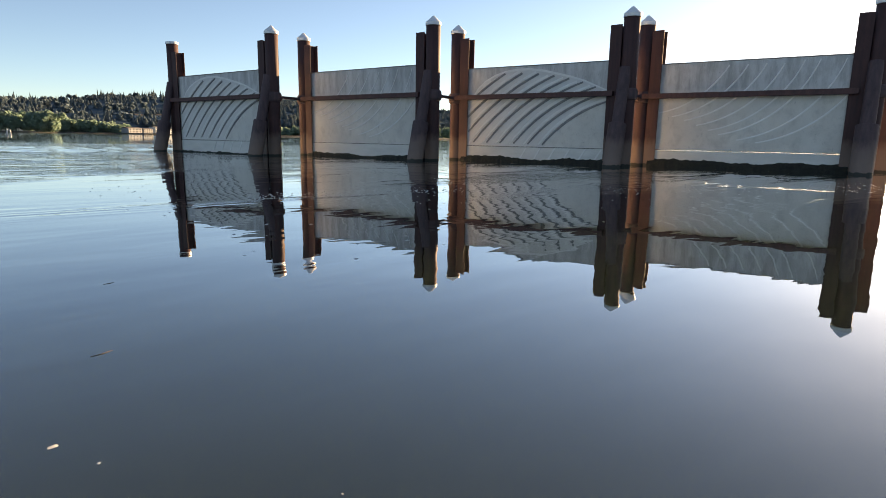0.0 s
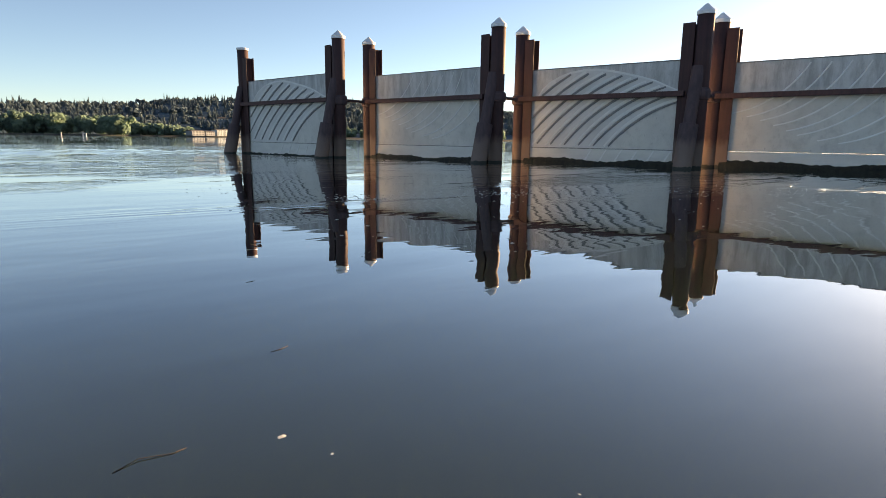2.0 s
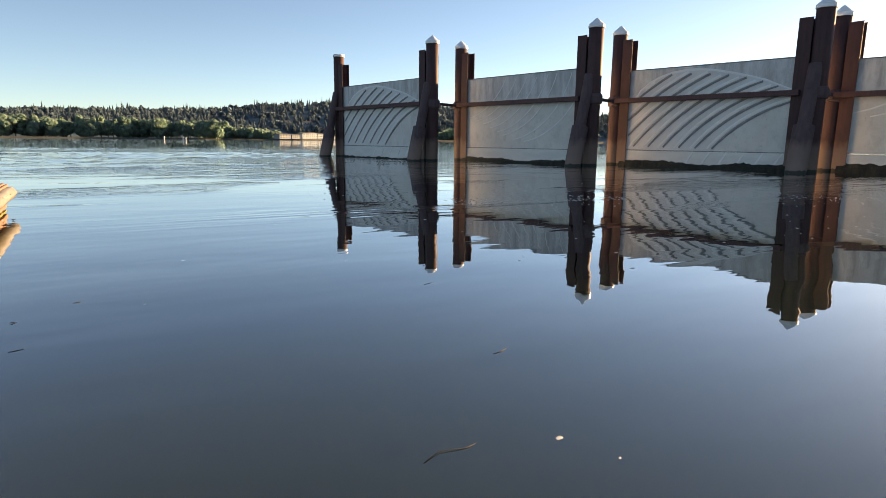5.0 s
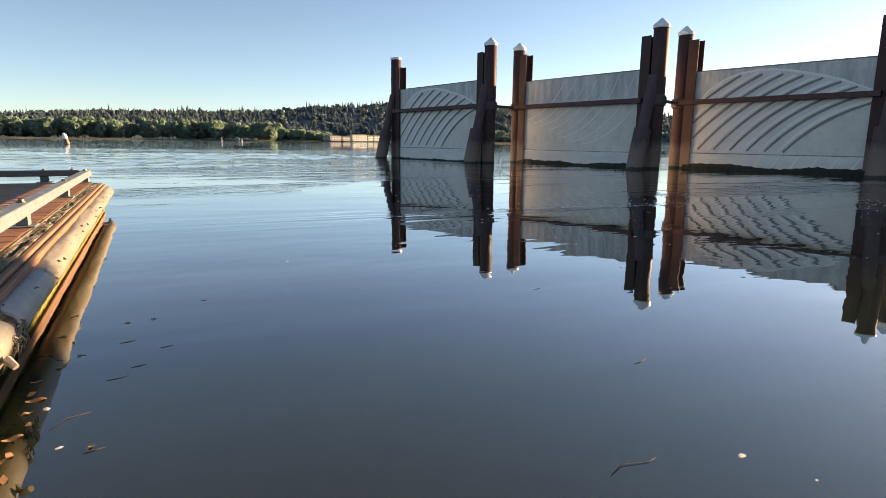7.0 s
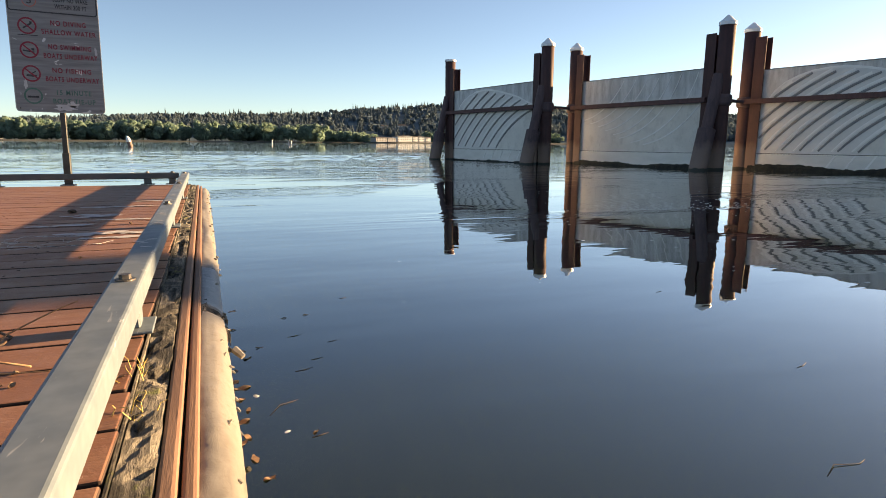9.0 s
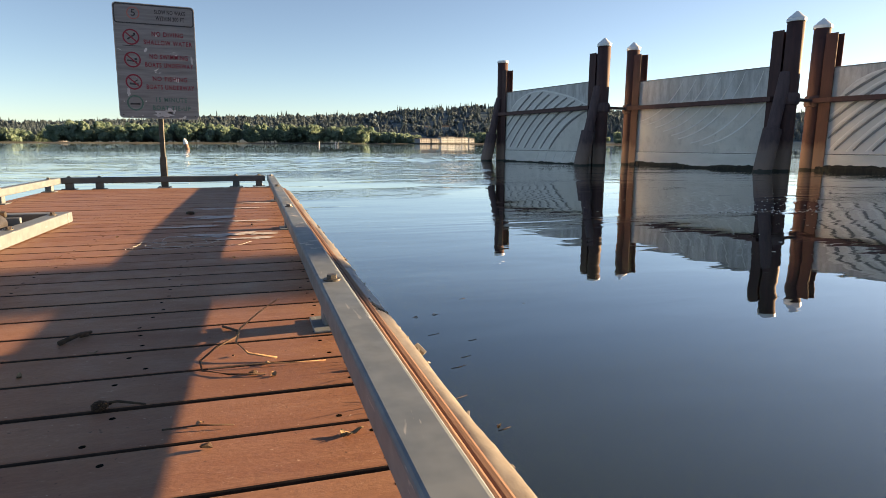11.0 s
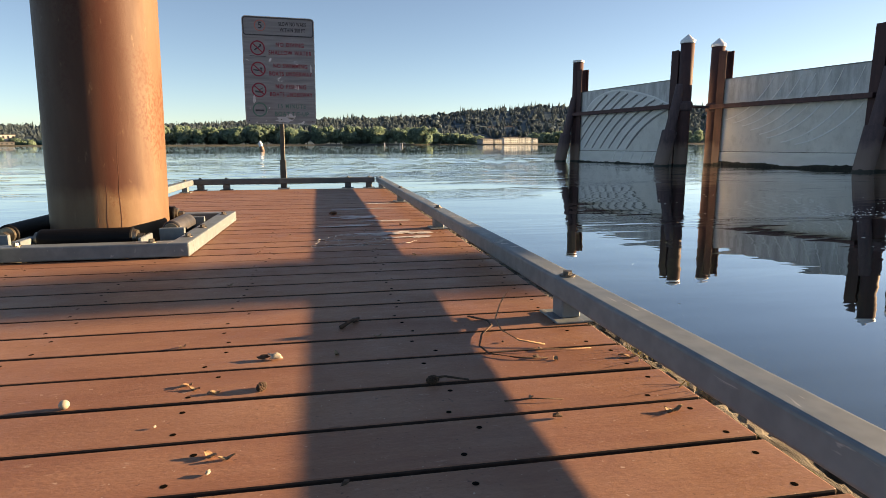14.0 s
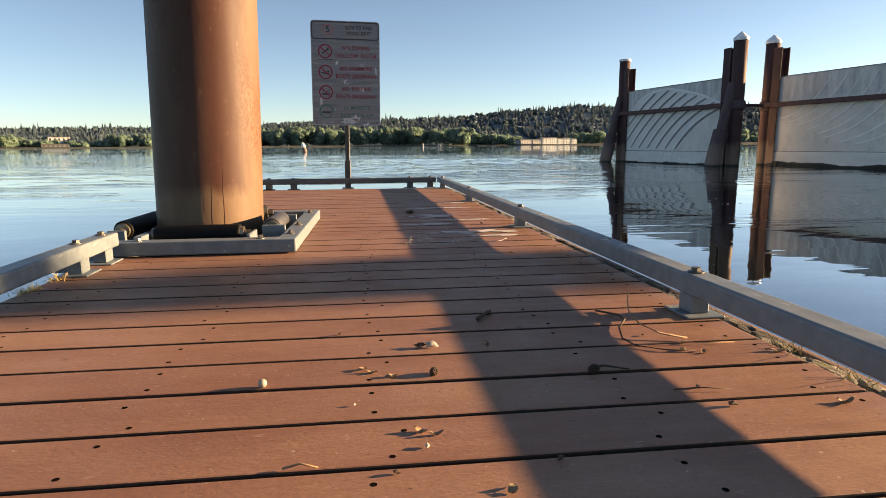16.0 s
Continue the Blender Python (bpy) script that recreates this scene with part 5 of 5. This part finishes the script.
for k, (x, y, l, w, turn) in enumerate(((0.314, 1.184, 0.035, 0.014, 0.5), (0.334, 1.165, 0.03, 0.012, 2.7), (0.372, 1.139, 0.03, 0.014, 0.1), (0.405, 0.905, 0.03, 0.018, 2.6), (0.430, 0.893, 0.03, 0.010, 0.2), (0.508, 0.727, 0.026, 0.018, 1.0), (0.938, 0.998, 0.02, 0.010, 0.6), (1.166, 0.899, 0.04, 0.010, 0.4), (1.150, 0.895, 0.025, 0.016, 2.2), (1.213, 1.15, 0.05, 0.014, 2.8), (1.043, 1.232, 0.022, 0.012, 0.2), (-0.003, 2.286, 0.04, 0.02, 0.2), (1.055, 1.170, 0.026, 0.014, 1.4), (0.60, 1.30, 0.03, 0.012, 1.9), (0.70, 1.40, 0.026, 0.010, 0.4), (0.26, 1.42, 0.03, 0.01, 1.1), (0.28, 2.02, 0.03, 0.012, 0.7), (0.95, 2.42, 0.035, 0.014, 2.0), (0.31, 2.62, 0.03, 0.015, 0.3), (0.42, 3.1, 0.03, 0.015, 1.3), (0.16, 3.9, 0.04, 0.018, 0.5))):
    lay("dry_leaf", curl_leaf(l * 0.8, w * 0.75, k), DRYLEAF if k % 3 else STICK, x, y, "small curled dry brown leaf on the deck", "leaf", turn, False)
for k, (x, y, r) in enumerate(((0.955, 0.916, 0.009), (0.597, 0.790, 0.007), (0.410, 0.856, 0.005), (0.656, 3.964, 0.03), (0.36, 0.79, 0.006), (1.02, 1.19, 0.008), (0.30, 1.02, 0.004), (0.98, 1.3, 0.005), (1.02, 3.35, 0.012))):
    lay("debris_bit", lump(r * 0.75, k * 2.1, (1.4, 0.9, 0.6), 0.8, 1), DARKBIT if k not in (2, 6) else SHELL, x, y, "small dark scrap of bark on the deck", "debris", k * 0.7, False)


def splat(cx, cy, w, h, seed, count, size=0.022, z=DECK):
    """A dried dropping: many thin flecks laid on the boards."""
    rng = random.Random(seed)
    bm = bmesh.new()
    for i in range(count):
        x, y = rng.gauss(0, w), rng.gauss(0, h)
        r = size * rng.uniform(0.25, 1.1) ** 1.5
        vs = []
        for k in range(7):
            a = 2 * math.pi * k / 7
            q = r * rng.uniform(0.6, 1.2)
            vs.append(bm.verts.new((x + 2.3 * q * math.cos(a), y + q * math.sin(a), 0.0012 + 0.00005 * i)))
        bm.faces.new(vs)
    return tagged(lay("dropping", bm, DROP, cx, cy, "dried white bird dropping smeared on the boards", "dropping", smooth=False, z=z), kind="stuff")


splat(0.80, 3.76, 0.06, 0.035, 1, 60)
splat(0.93, 3.03, 0.10, 0.020, 2, 70)
splat(0.86, 4.25, 0.11, 0.012, 3, 40)
splat(0.98, 3.55, 0.07, 0.010, 4, 30)
splat(1.00, 2.90, 0.05, 0.008, 7, 24)
splat(0.72, 3.38, 0.08, 0.014, 8, 30)
splat(1.02, 4.60, 0.05, 0.010, 9, 20)
for k, y in enumerate((1.95, 2.45, 2.75, 3.4, 3.75, 4.2, 4.45, 5.1, 5.6, 5.9)):
    splat(1.206, y, 0.007, 0.05, 20 + k, 7, 0.009, DECK + 0.1112)


def tangle():
    rng = random.Random(9)
    t = thing("fishing_line", "loose tangle of pale fishing line on the boards", "fishing line", at=(0.78, 2.86, DECK))
    for s in range(4):
        pts, a, p = [], rng.uniform(0, 6), Vector((rng.uniform(-0.1, 0.12), rng.uniform(-0.12, 0.12), 0.004))
        for i in range(36):
            a += rng.gauss(0.16, 0.38)
            p = p + 0.026 * Vector((math.cos(a), math.sin(a), 0))
            p -= 0.06 * Vector((p.x, p.y, 0))
            pts.append(Vector((p.x, p.y, 0.004 + 0.006 * abs(math.sin(i * 0.7)))))
        part("strand", ribbon(pts, 0.0007, 4, 1.0), LINE, t)


tangle()


def grass_tuft(x, y, n, seed):
    rng = random.Random(seed)
    t = thing("grass_tuft", "small dry yellow grass tuft growing from the dock edge", "grass", "dock edge grass", at=(x, y, DECK))
    bm = bmesh.new()
    for i in range(n):
        p = Vector((rng.gauss(0, 0.014), rng.gauss(0, 0.03), -0.004))
        d = Vector((rng.gauss(0, 0.5), rng.gauss(0, 0.5), 1)).normalized() * rng.uniform(0.014, 0.04)
        join(bm, ribbon([p, p + d * 0.6, p + d + Vector((rng.gauss(0, 0.006), 0, -0.003))], 0.0014, 3, 0.3))
    part("blades", bm, STRAW, t)


grass_tuft(-0.735, 2.02, 60, 1)
grass_tuft(-0.725, 2.19, 36, 2)
grass_tuft(1.252, 1.16, 10, 3)
grass_tuft(1.252, 0.98, 10, 4)

# ---- floating bits ----
for k, (x, y, r, flat) in enumerate(((2.87, 0.69, 0.016, 0.35), (3.30, 0.33, 0.011, 0.3), (3.22, 0.16, 0.010, 0.4), (3.117, 0.912, 0.014, 0.25), (2.921, 0.56, 0.013, 0.3), (1.477, 1.585, 0.018, 0.3), (2.4, 3.2, 0.02, 0.2), (2.15, 2.35, 0.02, 0.2), (4.4, 0.35, 0.010, 0.25), (4.5, 0.42, 0.009, 0.25), (4.55, 0.30, 0.009, 0.25), (3.6, 0.25, 0.009, 0.25), (3.9, 0.2, 0.009, 0.25), (1.53, 1.35, 0.014, 0.3), (1.60, 1.75, 0.012, 0.3), (1.58, 2.05, 0.016, 0.2), (1.75, 2.0, 0.012, 0.2), (2.6, 0.95, 0.008, 0.3), (3.3, 1.2, 0.008, 0.3), (2.9, 1.3, 0.007, 0.3), (1.52, 2.6, 0.014, 0.2), (3.5, 0.9, 0.008, 0.3))):
    lay("foam_fleck", lump(r * 0.5, k * 1.7, (1.6, 1.0, flat * 0.6), 0.5, 1), FOAM if k % 4 != 3 else DRYLEAF, x, y, "small pale foam fleck floating on the water", "foam", k, False, z=-0.002)
for pts in (((2.55, 0.75, 0.001), (2.60, 0.772, 0.004), (2.66, 0.757, 0.002), (2.69, 0.765, 0.001)), ((1.50, 1.45, 0.001), (1.53, 1.50, 0.003), (1.58, 1.52, 0.001)), ((1.620, 2.050, 0.001), (1.644, 2.054, 0.002), (1.668, 2.064, 0.001)), ((1.740, 1.950, 0.001), (1.760, 1.954, 0.002), (1.780, 1.962, 0.001)), ((1.600, 1.720, 0.001), (1.628, 1.724, 0.002), (1.656, 1.737, 0.001)), ((1.660, 1.800, 0.001), (1.680, 1.804, 0.002), (1.700, 1.812, 0.001)), ((1.580, 1.300, 0.001), (1.600, 1.304, 0.002), (1.620, 1.312, 0.001)), ((1.900, 2.500, 0.001), (1.916, 2.504, 0.002), (1.932, 2.510, 0.001)), ((3.050, 1.200, 0.001), (3.082, 1.204, 0.002), (3.114, 1.219, 0.001)), ((3.300, 2.100, 0.001), (3.324, 2.104, 0.002), (3.348, 2.114, 0.001))):
    lay("floating_twig", ribbon(pts, 0.0011), DARKBIT, 0, 0, "thin dark twig floating on the water", "twig", z=-0.001)


for k, (x, y, l, w, turn) in enumerate(((1.446, 1.651, 0.045, 0.024, 0.2), (1.432, 1.438, 0.042, 0.02, 0.5), (1.430, 1.701, 0.032, 0.016, 1.0), (1.425, 1.324, 0.040, 0.018, 0.8), (1.440, 1.354, 0.030, 0.014, 2.1), (1.452, 1.500, 0.022, 0.012, 1.4), (1.438, 1.571, 0.026, 0.014, 0.4), (1.428, 1.787, 0.028, 0.012, 0.1), (1.462, 1.958, 0.030, 0.010, 2.6), (1.519, 1.972, 0.026, 0.008, 0.1), (1.440, 2.199, 0.034, 0.010, 0.1), (1.455, 2.457, 0.032, 0.010, 0.2), (1.593, 1.324, 0.022, 0.006, 0.7), (1.636, 2.286, 0.026, 0.008, 0.1), (1.724, 2.300, 0.028, 0.007, 0.0), (1.475, 1.880, 0.030, 0.012, 0.6), (1.450, 1.250, 0.036, 0.016, 1.7), (1.470, 1.160, 0.026, 0.012, 0.3))):
    lay("floating_leaf", curl_leaf(l, w, 40 + k, 0.012), STICK, x, y, "dry tan leaf scrap floating beside the dock", "leaf", turn, False, z=-0.001)


def foam_line():
    """A drifting line of bubbles in front of the wall."""
    rng = random.Random(21)
    V, F = [], []
    base = 0
    for i in range(1100):
        t0 = rng.random()
        x = 5.4 + 9.5 * t0 ** 1.2
        y = 5.2 - 3.4 * t0 + rng.gauss(0, 0.16 + 0.5 * t0) + 0.5 * math.sin(5 * t0)
        if rng.random() < 0.25:
            x, y = rng.uniform(4.0, 13), rng.uniform(1.8, 7.5)
        r = rng.uniform(0.004, 0.015)
        for p in ((0, 0, 0.6), (1.5, 0, -0.1), (0.4, 1, -0.1), (-1.2, 0.7, -0.1), (-1.3, -0.6, -0.1), (0.3, -1, -0.1)):
            V.append((x + r * p[0], y + r * p[1], r * 0.5 * p[2]))
        F += [(base, base + 1 + j, base + 1 + (j + 1) % 5) for j in range(5)]
        base += 6
    tagged(raw("foam_bubbles", V, F, FOAM), "drifting line of small pale foam bubbles on the river", "foam", kind="stuff")


foam_line()

# ---- deck boards, last ----
PITCH, GAP, PHASE = 0.1490, 0.0100, 0.070
plank_meshes = {}


def board(x0, x1):
    key = (round(x0, 3), round(x1, 3))
    if key not in plank_meshes:
        bm = box((x0 - 0.0, -(PITCH - GAP) / 2, -0.036), (x1, (PITCH - GAP) / 2, 0.0), 0.0035, 2)
        me = bpy.data.meshes.new("plank")
        bm.to_mesh(me)
        bm.free()
        me.materials.append(PLANK)
        me.materials.append(BOARDSIDE)
        # faces turned sideways or down take the darker material
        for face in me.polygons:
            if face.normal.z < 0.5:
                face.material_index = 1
        plank_meshes[key] = me
    return plank_meshes[key]


rng = random.Random(4)
first = int((YN - PHASE) / PITCH) + 1
screws = bmesh.new()
for k in range(first, int((YF - 0.05 - PHASE) / PITCH) + 1):
    y = PHASE + PITCH * (k + 0.5)
    x0 = 0.0 if 2.66 < y < 3.70 else XL
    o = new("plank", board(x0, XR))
    o.parent = dock
    o.location = (rng.uniform(-0.004, 0.004), y + 0.006, DECK - rng.uniform(0, 0.0015))
    o.rotation_euler = (0, 0, -0.026 + rng.uniform(-0.0008, 0.0008))
    for xs in (-0.69, -0.52, -0.08, 0.35, 0.79, 1.17):
        if xs < x0 + 0.02:
            continue
        for dy in (-0.040, 0.040):
            xx, yy = xs + rng.uniform(-0.03, 0.03), y - 0.026 * xs + dy + rng.uniform(-0.006, 0.006)
            vs = []
            for j in range(9):
                a = 2 * math.pi * j / 9
                vs.append(screws.verts.new((xx + 0.0052 * math.cos(a), yy + 0.0052 * math.sin(a), o.location.z + 0.0002)))
            screws.faces.new(vs)
tagged(part("screw_heads", screws, HOLE, dock, "dark countersunk screw heads"), kind="stuff")
